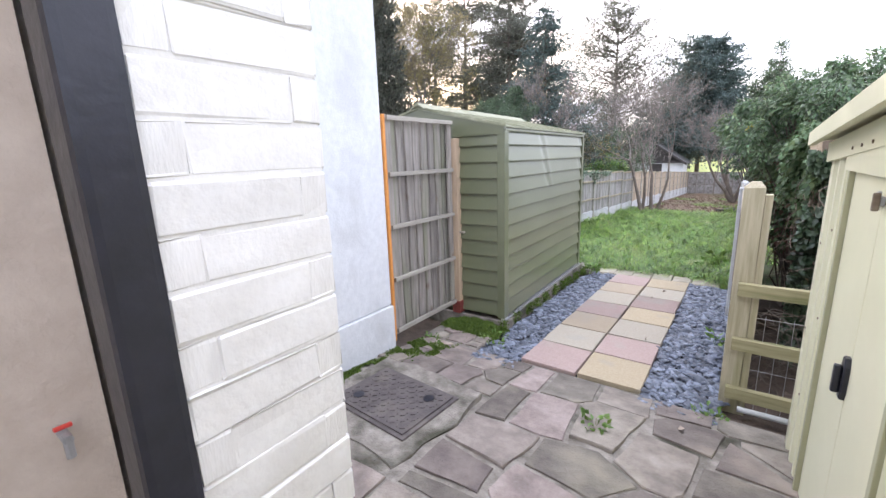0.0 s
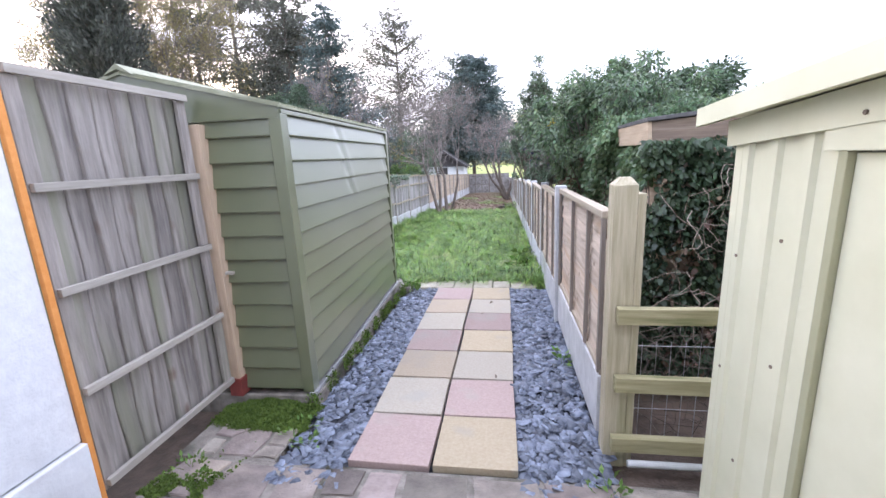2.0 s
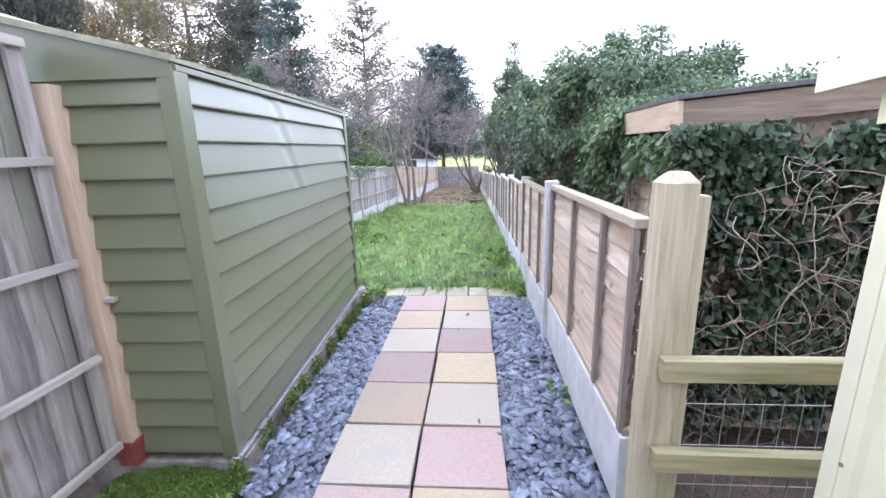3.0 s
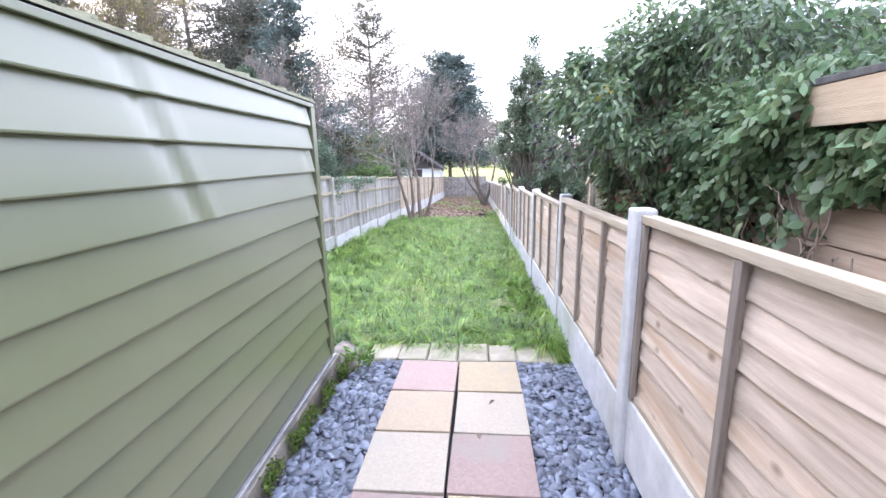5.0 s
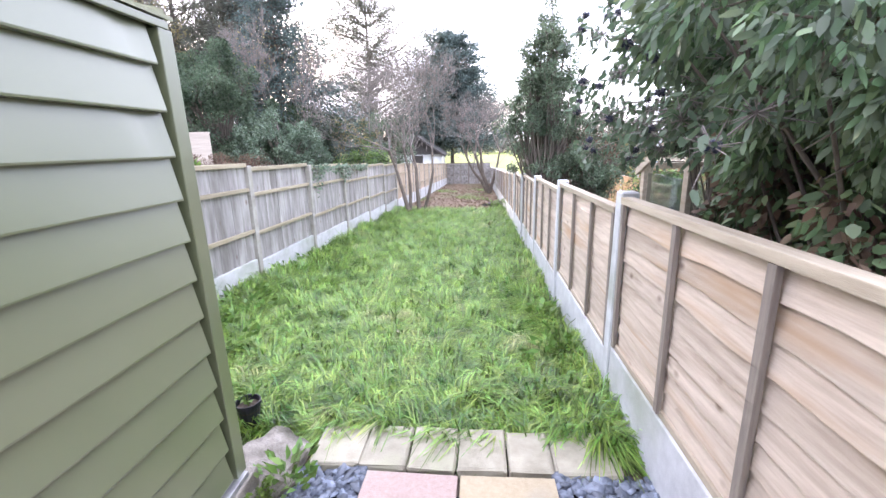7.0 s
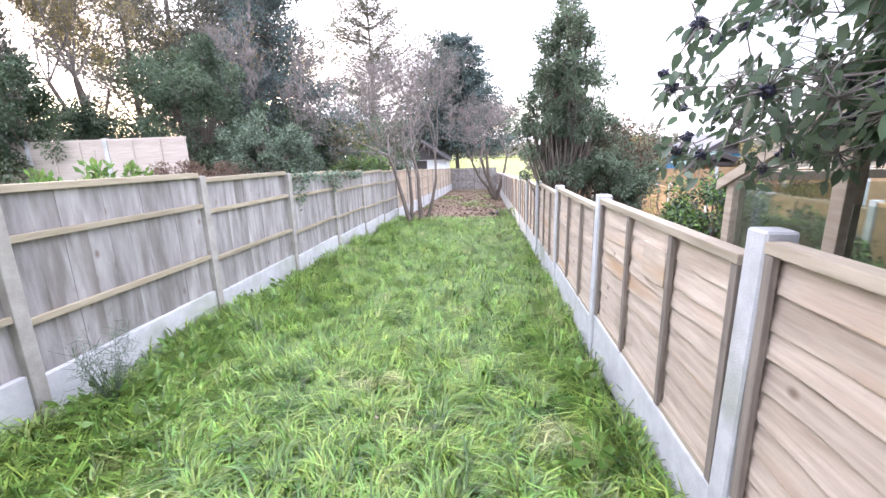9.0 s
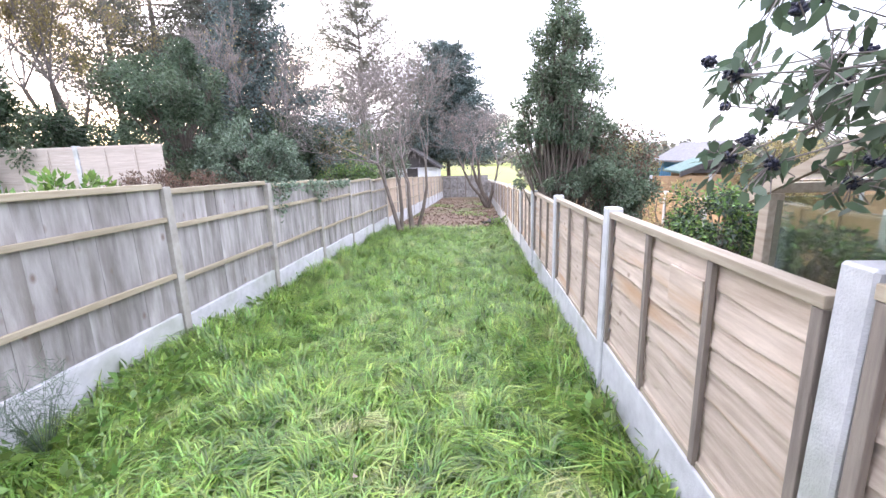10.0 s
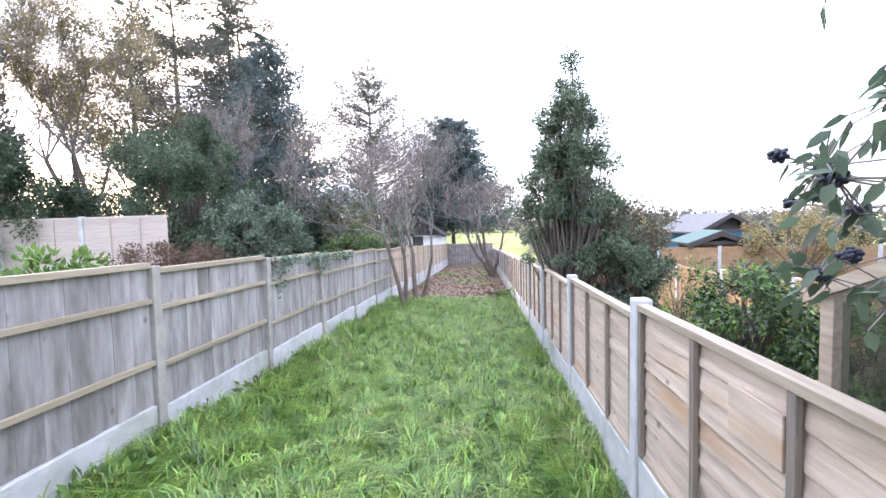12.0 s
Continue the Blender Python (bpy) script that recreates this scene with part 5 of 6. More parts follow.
# ---- near shrub with berries ----
def berry_shrub():
    rng = np.random.default_rng(40)
    t = leafy("berry_shrub", (0.78, 5.95, -0.2), (0.98, 0.95, 0.58), "large evergreen shrub with drooping leaves and dark berries over the fence", 41, M["shrub"], 36000, 0.052, blobs=120, blob=0.2, zc=1.9, droop=0.8, rounded=True, mat2=M["bayleaf"], width=0.42)
    segs, pts, dirs, heads = [], [], [], []
    for i, e in enumerate(((-1.0, 1.13, 2.22), (-0.86, 1.1, 2.3), (-0.76, 1.2, 2.22), (-1.02, 1.15, 1.74), (-0.98, 0.95, 1.86), (-0.92, 1.3, 1.6), (-0.8, 1.35, 1.8), (-0.62, 1.45, 1.66), (-0.85, 1.05, 1.55), (-0.72, 1.2, 1.95), (-0.5, 1.5, 1.85), (-0.95, 0.7, 1.6),
                           (-0.9, 0.4, 1.62), (-0.98, 0.2, 1.85), (-0.85, -0.4, 1.6), (-0.7, 1.1, 1.5), (-0.45, 1.3, 1.55), (-0.6, 1.0, 2.05),
                           (-0.4, 1.6, 2.2), (-0.3, 1.65, 2.5), (-0.45, 1.5, 2.45), (-0.15, 1.75, 2.3), (-0.35, 1.55, 2.7), (-0.1, 1.7, 2.05), (-0.4, 1.65, 1.95), (-0.55, 1.4, 2.3), (-0.2, 1.6, 2.6))):
        leafy_end = i < 18
        p = np.array([0.0, 0.3, 1.5])
        e = np.array(e) + rng.normal(0, 0.04, 3) + np.array((0.03, 0.0, -0.05 if leafy_end else 0.0))
        prev, r = p, 0.008
        for k in range(1, 7):
            f = k / 6
            q = p + (e - p) * f + np.array([0, 0, 0.1 * math.sin(math.pi * f)]) + rng.normal(0, 0.02, 3)
            segs.append((*prev, *q, r, r * 0.8))
            if not leafy_end and k > 2:
                for _ in range(2):
                    tw = q + rng.normal(0, 0.065, 3) + np.array([0, 0, 0.03])
                    segs.append((*q, *tw, 0.003, 0.002))
            if leafy_end and k > 2:
                for _ in range(26):
                    d = rng.normal(0, 0.6, 3) + (e - p) * 0.3 + np.array([0, 0, -0.7])
                    tw = q + rng.normal(0, 0.04, 3)
                    pts.append(tw)
                    dirs.append(d)
                    segs.append((*q, *tw, 0.002, 0.0015))
            prev, r = q, r * 0.8
        if not leafy_end:
            continue
        heads.append(prev)
        if rng.random() < 0.6:
            side = prev + rng.normal(0, 0.09, 3)
            segs.append((*prev, *side, 0.003, 0.002))
            heads.append(side)
    for k in range(12):
        h = np.array([rng.uniform(-0.6, -0.35), rng.uniform(0.85, 1.35), rng.uniform(1.38, 2.3)])
        mid = (h + np.array([-0.15, 0.95, 1.75])) / 2 + rng.normal(0, 0.04, 3)
        segs += [(-0.15, 0.95, 1.75, *mid, 0.004, 0.003), (*mid, *h, 0.003, 0.002)]
        heads.append(h)
    part("twig_spray", mesh_np("twig_spray", *tubes(segs, 5), M["twig"], True), None, t)
    part("sprays", leaf_mesh("sprays", np.array(pts), np.array(dirs), 0.054, 0.025, M["holly"], rng, rounded=True), None, t)
    yp = np.array([-0.72, -0.25, 1.95]) + rng.normal(0, 0.04, (4, 3))
    part("yellow_leaves", leaf_mesh("yellow_leaves", yp, rng.normal(0, 0.4, (4, 3)) + (-0.3, -0.4, -0.8), 0.09, 0.05, M["yellow"], rng, rounded=True), None, t, "few yellowed leaves")
    ico = bmesh.new()
    bmesh.ops.create_icosphere(ico, subdivisions=1, radius=0.0065)
    bv = np.array([v.co[:] for v in ico.verts])
    bf = np.array([[v.index for v in f.verts] for f in ico.faces])
    ico.free()
    for h in heads:
        n = 60
        c = unit(rng.normal(size=(n, 3))) * rng.uniform(0.4, 1, (n, 1)) * (0.021, 0.021, 0.017)
        V = (bv[None] + c[:, None]).reshape(-1, 3)
        F = (bf[None] + (np.arange(n) * len(bv))[:, None, None]).reshape(-1, 3)
        part("berry_head", mesh_np("berry_head", V, F, M["berry"], True), None, t, "cluster of blue-black berries", at=tuple(h))


berry_shrub()
leafy("ivy_bush", (0.6, 5.85, -0.25), (0.42, 0.85, 0.62), "tangle of ivy and withered leaves under the berry shrub", 59, M["shrub"], 20000, 0.05, blobs=110, blob=0.2, zc=1.3, droop=0.6, rounded=True, mat2=M["deadleaf"], width=0.6)
leafy("berry_bush", (0.68, 6.82, -0.25), (0.42, 0.42, 0.6), "drooping dark-leaved bush leaning over the fence by the greenhouse", 61, M["shrub"], 9000, 0.06, blobs=60, blob=0.22, zc=1.95, droop=0.8, rounded=True, mat2=M["ivy"], width=0.45)
leafy("viburnum_bush", (1.85, 7.2, -0.3), (0.8, 0.85, 0.75), "dark evergreen bush behind the berry shrub", 49, M["ivy"], 18000, 0.062, blobs=60, blob=0.26, zc=1.95, droop=0.6, rounded=True)


# ---- grass ----
def blades(name, pts, lens, mat, rng, width=0.005, lay=0.9, label="", cx=None):
    n = len(pts)
    a = rng.uniform(0, 6.28, n)
    h = np.stack([np.cos(a), np.sin(a), np.zeros(n)], -1)
    if cx is not None:
        h = unit(h + cx)
    s = np.stack([-h[:, 1], h[:, 0], np.zeros(n)], -1)
    L = lens[:, None]
    lean = lay * (0.3 + 0.7 * np.sqrt(rng.uniform(0, 1, (n, 1))))
    m1 = pts + h * L * lean * 0.35 + np.array([0, 0, 1.0]) * L * 0.5 * (1.15 - 0.5 * lean)
    tip = pts + h * L * lean + np.array([0, 0, 1.0]) * L * np.clip(0.85 - 0.75 * lean, 0.08, 1)
    w = width * rng.uniform(0.7, 1.4, (n, 1))
    V = np.stack([pts - s * w, pts + s * w, m1 + s * w * 0.9, m1 - s * w * 0.9, tip + s * w * 0.15, tip - s * w * 0.15], 1).reshape(-1, 3)
    b = np.arange(n)[:, None] * 6
    F = np.concatenate([b + (0, 1, 2, 3), b + (3, 2, 4, 5)], 0)
    return tagged(new(name, mesh_np(name, V, F, mat)), label, "grass", kind="stuff")


def lawn():
    rng = np.random.default_rng(50)
    # tufts
    nt = 5200
    ty = 6.36 + (rng.uniform(0, 1, nt) ** 1.5) * 12.4
    tx = rng.uniform(-3.66, 0.0, nt)
    m = 40
    r = rng.uniform(0.012, 0.06, (nt, 1))
    px = (tx[:, None] + rng.normal(0, 1, (nt, m)) * r).ravel()
    py = (ty[:, None] + rng.normal(0, 1, (nt, m)) * r).ravel()
    way = rng.uniform(0, 2 * math.pi, nt) * 0.5 + 1.8 * np.sin(tx * 2.3 + ty * 1.7)
    comb = np.repeat(np.stack([np.cos(way), np.sin(way), np.zeros(nt)], -1) * rng.uniform(0.3, 2.6, (nt, 1)), m, 0)
    tall = 1 + 0.5 * np.clip((-2.7 - tx) / 0.8, 0, 1) + 0.35 * np.clip((tx + 0.45) / 0.4, 0, 1)
    tl = np.repeat((0.11 + 0.24 * rng.uniform(0, 1, nt) ** 1.6) * tall, m) * rng.uniform(0.55, 1.3, nt * m)
    nb = 42000
    by = 6.36 + (rng.uniform(0, 1, nb) ** 1.5) * 12.5
    bx = rng.uniform(-3.68, 0.02, nb)
    px, py = np.concatenate([px, bx]), np.concatenate([py, by])
    lens = np.concatenate([tl, rng.uniform(0.03, 0.08, nb)])
    comb = np.concatenate([comb, np.stack([np.sin(bx * 2 + by), np.cos(by * 2), np.zeros(nb)], -1) * 0.8])
    ok = (px > -3.69) & (px < 0.015) & (py > 6.31 + 0.04 * np.sin(px * 7)) & ~((px < -1.62) & (py < 6.4))
    ok &= rng.random(len(px)) > np.clip((py - 17.2) / 1.6, 0, 1) * (0.35 + 0.65 * (np.sin(px * 4) > -0.4))
    px, py, lens, comb = px[ok], py[ok], lens[ok], comb[ok]
    pz = np.interp(py, (5.9, 7.0, 40), (-0.22, -0.27, -1.95)) - 0.06 + np.sin(px * 2.1 + py * 1.3) * np.cos(py * 2.7 - px) * 0.02 * (py > 6.4)
    far = np.clip((py - 6) / 12, 0, 1)
    blades("grass", np.stack([px, py, pz], -1), lens * (1 + far * 0.2), M["dgrass"], rng, 0.0042, 1.15, "long tufted lawn grass, matted and uneven", comb)
    # strip of thin grass among the leaf litter and in the neighbours' garden
    n = 9000
    px, py = rng.uniform(-3.6, -0.1, n), rng.uniform(18, 34, n)
    ok = (np.sin(px * 2.3 + py * 0.7) + np.sin(py * 1.1)) > 0.9
    px, py = px[ok], py[ok]
    pz = np.interp(py, (5.9, 7.0, 40), (-0.22, -0.27, -1.95)) - 0.06
    blades("grass", np.stack([px, py, pz], -1), rng.uniform(0.05, 0.14, len(px)), M["dgrass"], rng, 0.008, 0.9, "sparse grass in the bare end of the garden")
    n = 16000
    px, py = rng.uniform(0.2, 4.0, n), rng.uniform(8.5, 20, n)
    pz = np.interp(py, (5.9, 7.0, 40), (-0.22, -0.27, -1.95)) - 0.06
    blades("grass", np.stack([px, py, pz], -1), rng.uniform(0.05, 0.14, n), M["dgrass"], rng, 0.008, 0.9, "rough grass in the neighbouring garden")


lawn()


def far_woods():
    rng = np.random.default_rng(60)
    V = []
    for x0, x1, y0, y1, h, n in ((-140, -9, 75, 130, 9, 9000), (-9, 12, 150, 170, 9, 2500), (12, 200, 130, 190, 6.5, 9000), (5, 40, 52, 66, 4.4, 4500)):
        cx, cy = rng.uniform(x0, x1, n // 25), rng.uniform(y0, y1, n // 25)
        ch = h * rng.uniform(0.45, 1.0, n // 25)
        k = rng.integers(0, len(cx), n)
        u = unit(rng.normal(size=(n, 3))) * rng.uniform(0.6, 1, (n, 1))
        V.append(np.stack([cx[k] + u[:, 0] * ch[k] * 0.5, cy[k] + u[:, 1] * ch[k] * 0.5, -2 + ch[k] * 0.5 + u[:, 2] * ch[k] * 0.5], -1))
    P = np.concatenate(V)
    tagged(new("far_woods", leaf_mesh("far_woods", P, rng.normal(size=(len(P), 3)), 1.0, 0.8, M["conifer"], rng)), "distant hazy belt of trees beyond the fields", "woods", kind="stuff")


far_woods()


# ---- neighbour's outbuilding with ivy ----
def curve_tubes(paths, sides=5):
    segs = []
    for pts, r in paths:
        for k in range(len(pts) - 1):
            f0, f1 = 1 - 0.6 * k / len(pts), 1 - 0.6 * (k + 1) / len(pts)
            segs.append((*pts[k], *pts[k + 1], r * f0, r * f1))
    return tubes(segs, sides)


def outbuilding():
    rng = random.Random(31)
    b = thing("timber_outbuilding", (0.53, 3.95, -0.3), "tan boarded timber outbuilding with a flat timber-edged roof", "outbuilding", turn=-2.5)
    part("core", box(0.028, 1.9, 0.012, 1.75, 0, 1.88), M["shiplap"], b)
    shapes = []
    for k in range(4):
        bm = bmesh.new()
        rows = []
        for dz, dx in ((0.0, 0.02), (0.0, -0.004), (0.008, -0.006), (0.138, 0.006), (0.143, 0.02)):
            rows.append([bm.verts.new((dx + rng.uniform(-0.001, 0.001), y, dz + rng.uniform(-0.0015, 0.0015))) for y in (0.006, 0.45, 0.9, 1.35, 1.745)])
        for p, q in zip(rows, rows[1:]):
            for c in range(4):
                bm.faces.new((p[c], q[c], q[c + 1], p[c + 1]))
        bmesh.ops.recalc_face_normals(bm, faces=bm.faces)
        me = bpy.data.meshes.new("cladding_board")
        bm.to_mesh(me)
        bm.free()
        shapes.append(me)
    for c in range(12):
        part("cladding_board", shapes[c % 4], M["shiplap"], b, at=(0.006, 0, 0.01 + c * 0.147))
    part("corner_trim", box(-0.004, 0.05, -0.012, 0.005, 0, 1.78, 0.003), M["shiplap"], b)
    lift = math.degrees(math.atan(0.08))
    m = pose(-0.1, -0.09, 1.75, 0, -lift, 0)
    # the front fascia has a darker base colour than the side one
    part("fascia", box(0.0, 2.1, 0.0, 0.028, 0, 0.135, 0.004, m), M["fascia"], b, "dark front fascia board")
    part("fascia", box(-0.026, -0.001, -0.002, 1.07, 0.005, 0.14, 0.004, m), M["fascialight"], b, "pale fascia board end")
    part("roof", box(-0.03, 2.1, -0.02, 1.1, 0.141, 0.165, 0.004, m), M["felt"], b, "thin felted roof")


outbuilding()


def ivy_on_wall():
    r = np.random.default_rng(70)
    t = thing("ivy", (0.53, 3.9, -0.3), "dense dark ivy hanging over the outbuilding wall", "ivy", turn=-2.5)
    n = 22000
    u, v = r.uniform(-0.17, 1.5, n), r.uniform(0.25, 1.78, n)
    keep = (np.sin(u * 9 + v * 4) + np.sin(v * 11 - u * 5) + r.normal(0, 0.6, n)) > -1.0
    u, v = u[keep], v[keep]
    p = np.stack([u, -0.02 - r.uniform(0, 0.14, len(u)), v], -1)
    d = r.normal(0, 0.5, (len(u), 3)) + (0, -0.6, -0.7)
    part("foliage", leaf_mesh("foliage", p, d, 0.046, 0.04, M["ivy"], r, rounded=True), None, t)
    # over the side wall, roof edge and down towards the fence, leaving bare brick low down
    n = 26000
    y = r.uniform(0.45, 2.1, n)
    z = 1.2 + r.uniform(0, 1, n) ** 0.7 * 0.8
    hem = 1.5 + 0.1 * np.sin(y * 8) + 0.07 * np.sin(y * 23) - 0.22 * np.clip(y - 1.0, 0, 1)
    keep = (z + r.normal(0, 0.07, n) > hem) & (y > 0.75 + 0.25 * np.sin(z * 9) * (z < 1.75)) & (np.sin(y * 17 + z * 13) + np.sin(z * 21 - y * 7) + r.normal(0, 0.7, n) > -0.7)
    y, z = y[keep], z[keep]
    x = -0.03 - r.uniform(0, 1, len(y)) ** 1.5 * 0.26 + np.clip(z - 1.8, 0, 1) * 0.8
    part("foliage", leaf_mesh("foliage", np.stack([x, y, z], -1), r.normal(0, 0.5, (len(y), 3)) + (-0.5, 0, -0.7), 0.046, 0.028, M["shrub"], r, rounded=True), None, t)
    n = 9000
    x, y = r.uniform(-0.2, 1.5, n), r.uniform(0.95, 2.5, n)
    z = 1.86 + 0.24 * np.abs(np.sin(x * 4 + y * 3)) * r.uniform(0, 1, n) + 0.08 * x
    part("foliage", leaf_mesh("foliage", np.stack([x, y, z], -1), r.normal(0, 0.6, (n, 3)) + (-0.3, 0, 0.1), 0.044, 0.021, M["shrub"], r, rounded=True), None, t)
    # single trails hanging down the brick
    trail, tp = [], []
    for k in range(26):
        q = np.array([-0.05 - r.uniform(0, 0.1), r.uniform(0.7, 2.0), r.uniform(1.45, 1.6)])
        pts = [q]
        for _ in range(int(r.integers(4, 9))):
            q = q + np.array([r.normal(0, 0.01), r.normal(0, 0.02), -0.055])
            pts.append(q)
            tp += [q + r.normal(0, 0.02, 3) for _ in range(3)]
        trail.append((pts, 0.002))
    part("trailing_stems", mesh_np("trailing_stems", *curve_tubes(trail, 4), M["vine"], True), None, t)
    part("trailing_leaves", leaf_mesh("trailing_leaves", np.array(tp), r.normal(0, 0.5, (len(tp), 3)) + (-0.4, 0, -0.7), 0.05, 0.042, M["shrub"], r, rounded=True), None, t)
    n = 900
    p = np.stack([r.uniform(0, 1.4, n), -0.05 - r.uniform(0, 0.12, n), r.uniform(0.3, 1.5, n)], -1)
    part("dead_leaves", leaf_mesh("dead_leaves", p, r.normal(0, 0.6, (n, 3)) + (0, -0.4, -0.5), 0.05, 0.04, M["deadleaf"], r, rounded=True), None, t, "withered brown ivy leaves")
    vines = []
    for k in range(105):
        q = np.array([r.uniform(0.0, 1.1), -0.16 - r.uniform(0, 0.15), r.uniform(0.75, 1.6)])
        d = np.array([r.normal(0, 0.5), r.normal(-0.2, 0.3), r.normal(0.1, 0.6)])
        pts = [q]
        for _ in range(9):
            d = unit(d + r.normal(0, 0.35, 3) + np.array([0, -0.05 * (q[1] + 0.25) * 10, -0.14]))
            q = q + d * 0.055
            q[1] = min(max(q[1], -0.5), -0.08)
            pts.append(q)
        vines.append((pts, r.uniform(0.0015, 0.0036)))
    for k in range(46):
        q = np.array([-0.06 - r.uniform(0, 0.12), r.uniform(0.2, 1.8), r.uniform(0.7, 1.5)])
        d = np.array([0.0, r.normal(0, 0.6), r.normal(-0.5, 0.5)])
        pts = [q]
        for _ in range(9):
            d = unit(d + r.normal(0, 0.3, 3) + np.array([0, 0, -0.1]))
            q = q + d * 0.06
            q[0] = min(max(q[0], -0.3), -0.04)
            pts.append(q)
        vines.append((pts, r.uniform(0.0015, 0.0036)))
    for k in range(12):
        q = np.array([-0.05, r.uniform(0.05, 1.3), 0.75])
        pts = [q]
        for _ in range(9):
            q = q + np.array([r.normal(0, 0.012), r.normal(0.015, 0.045), 0.11])
            q[0] = min(max(q[0], -0.14), -0.035)
            pts.append(q)
        vines.append((pts, r.uniform(0.004, 0.009)))
    n = 2600
    y = r.uniform(0.0, 1.1, n)
    z = 1.74 - r.uniform(0, 1, n) ** 1.6 * (0.14 + 0.1 * np.abs(np.sin(y * 7)))
    part("fringe_leaves", leaf_mesh("fringe_leaves", np.stack([-0.04 - r.uniform(0, 0.08, n), y, z], -1), r.normal(0, 0.5, (n, 3)) + (-0.3, 0, -0.9), 0.05, 0.035, M["shrub"], r, rounded=True), None, t)
    part("dead_vine", mesh_np("dead_vine", *curve_tubes(vines), M["vine"], True), None, t, "tangled dead vine stems")
    # dry stalks behind the rails
    s = thing("dry_brambles", (0.12, 3.25, -0.22), "tangle of dry bramble stems behind the rails", "brambles")
    st = []
    for k in range(110):
        q = np.array([r.uniform(0, 0.7), r.uniform(0, 0.5), r.uniform(0, 0.6)])
        d = np.array([r.normal(0, 0.8), r.normal(0, 0.4), r.normal(0.2, 0.5)])
        pts = [q]
        for _ in range(6):
            d = unit(d + r.normal(0, 0.3, 3) + np.array([0, 0, -0.08]))
            q = q + d * 0.06
            q = np.array([min(max(q[0], -0.02), 0.75), min(max(q[1], -0.1), 0.6), max(q[2], 0.01)])
            pts.append(q)
        st.append((pts, r.uniform(0.0015, 0.004)))
    part("stem_tangle", mesh_np("stem_tangle", *curve_tubes(st), M["bark"], True), None, s)
    w = thing("wire_mesh", (0.1, 3.16, -0.2), "rusty wire mesh behind the rails", "wire mesh")
    for k in range(4):
        part("wire", mesh_np("wire", *tubes([(0, 0, 0.1 + k * 0.18, 0.62, 0.0, 0.1 + k * 0.18, 0.002, 0.002)], 5), M["steel"]), None, w)
    for k in range(9):
        part("wire", mesh_np("wire", *tubes([(0.04 + k * 0.07, 0.004, 0, 0.04 + k * 0.07, 0.004, 0.66, 0.0015, 0.0015)], 5), M["steel"]), None, w)
    pole = thing("pale_pole", (0.12, 3.0, -0.135), "pale pole lying across the gap", "pole")
    bm = cyl(0.018, 0, 0.5, 12)
    bmesh.ops.transform(bm, matrix=pose(0, 0, 0, 0, 90, 0), verts=bm.verts)
    part("pole", bm, M["concrete"], pole)


ivy_on_wall()


# ---- neighbour's greenhouse, fences and sheds ----
def greenhouse():
    g = thing("greenhouse", (0.62, 6.58, -0.4), "small timber-framed greenhouse with dusty glass", "greenhouse")
    L, D, H, R = 1.5, 1.7, 1.48, 1.8
    for x in (0, D):
        for y in (0.0, L / 2, L):
            part("post", box(-0.035, 0.035, -0.035, 0.035, 0, H if y != L / 2 else R, 0.004), M["toprail"], g, at=(x, y, 0))
    for x in (0, D):
        for y0, z0, y1, z1 in ((-0.1, H - 0.06, L / 2, R), (L + 0.1, H - 0.06, L / 2, R)):
            part("barge_board", extrude_yz([(y0, z0), (y1, z1), (y1, z1 + 0.06), (y0, z0 + 0.06)], x - 0.06, x - 0.036), M["toprail"], g)
        part("sill", box(x - 0.03, x + 0.03, 0.036, L - 0.036, 0.5, 0.56, 0.004), M["toprail"], g)
        part("base_panel", box(x - 0.01, x + 0.01, 0.036, L - 0.036, 0, 0.5), M["darktimber"], g)
        for y0, y1 in ((0.04, L / 2 - 0.04), (L / 2 + 0.04, L - 0.04)):
            for z0, z1 in ((0.57, 1.0), (1.005, 1.45)):
                p = part("pane", box(x - 0.002, x + 0.002, y0, y1, z0, z1), M["glass"], g)
                p.visible_shadow = False
    for y in (0, L):
        part("base_panel", box(0.036, D - 0.036, y - 0.01, y + 0.01, 0, 0.5), M["darktimber"], g)
        p = part("pane", box(0.04, D - 0.04, y - 0.002, y + 0.002, 0.52, H - 0.02), M["glass"], g)
        p.visible_shadow = False
    part("top_plate", box(-0.03, D, L - 0.03, L + 0.03, H, H + 0.05, 0.004), M["toprail"], g)
    for y0, y1 in ((0, L / 2), (L, L / 2)):
        p = part("roof_pane", extrude_yz([(y0, H + 0.06), (y1, R + 0.09), (y1, R + 0.095), (y0, H + 0.065)], 0.0, D), M["glass"], g)
        p.visible_shadow = False


greenhouse()


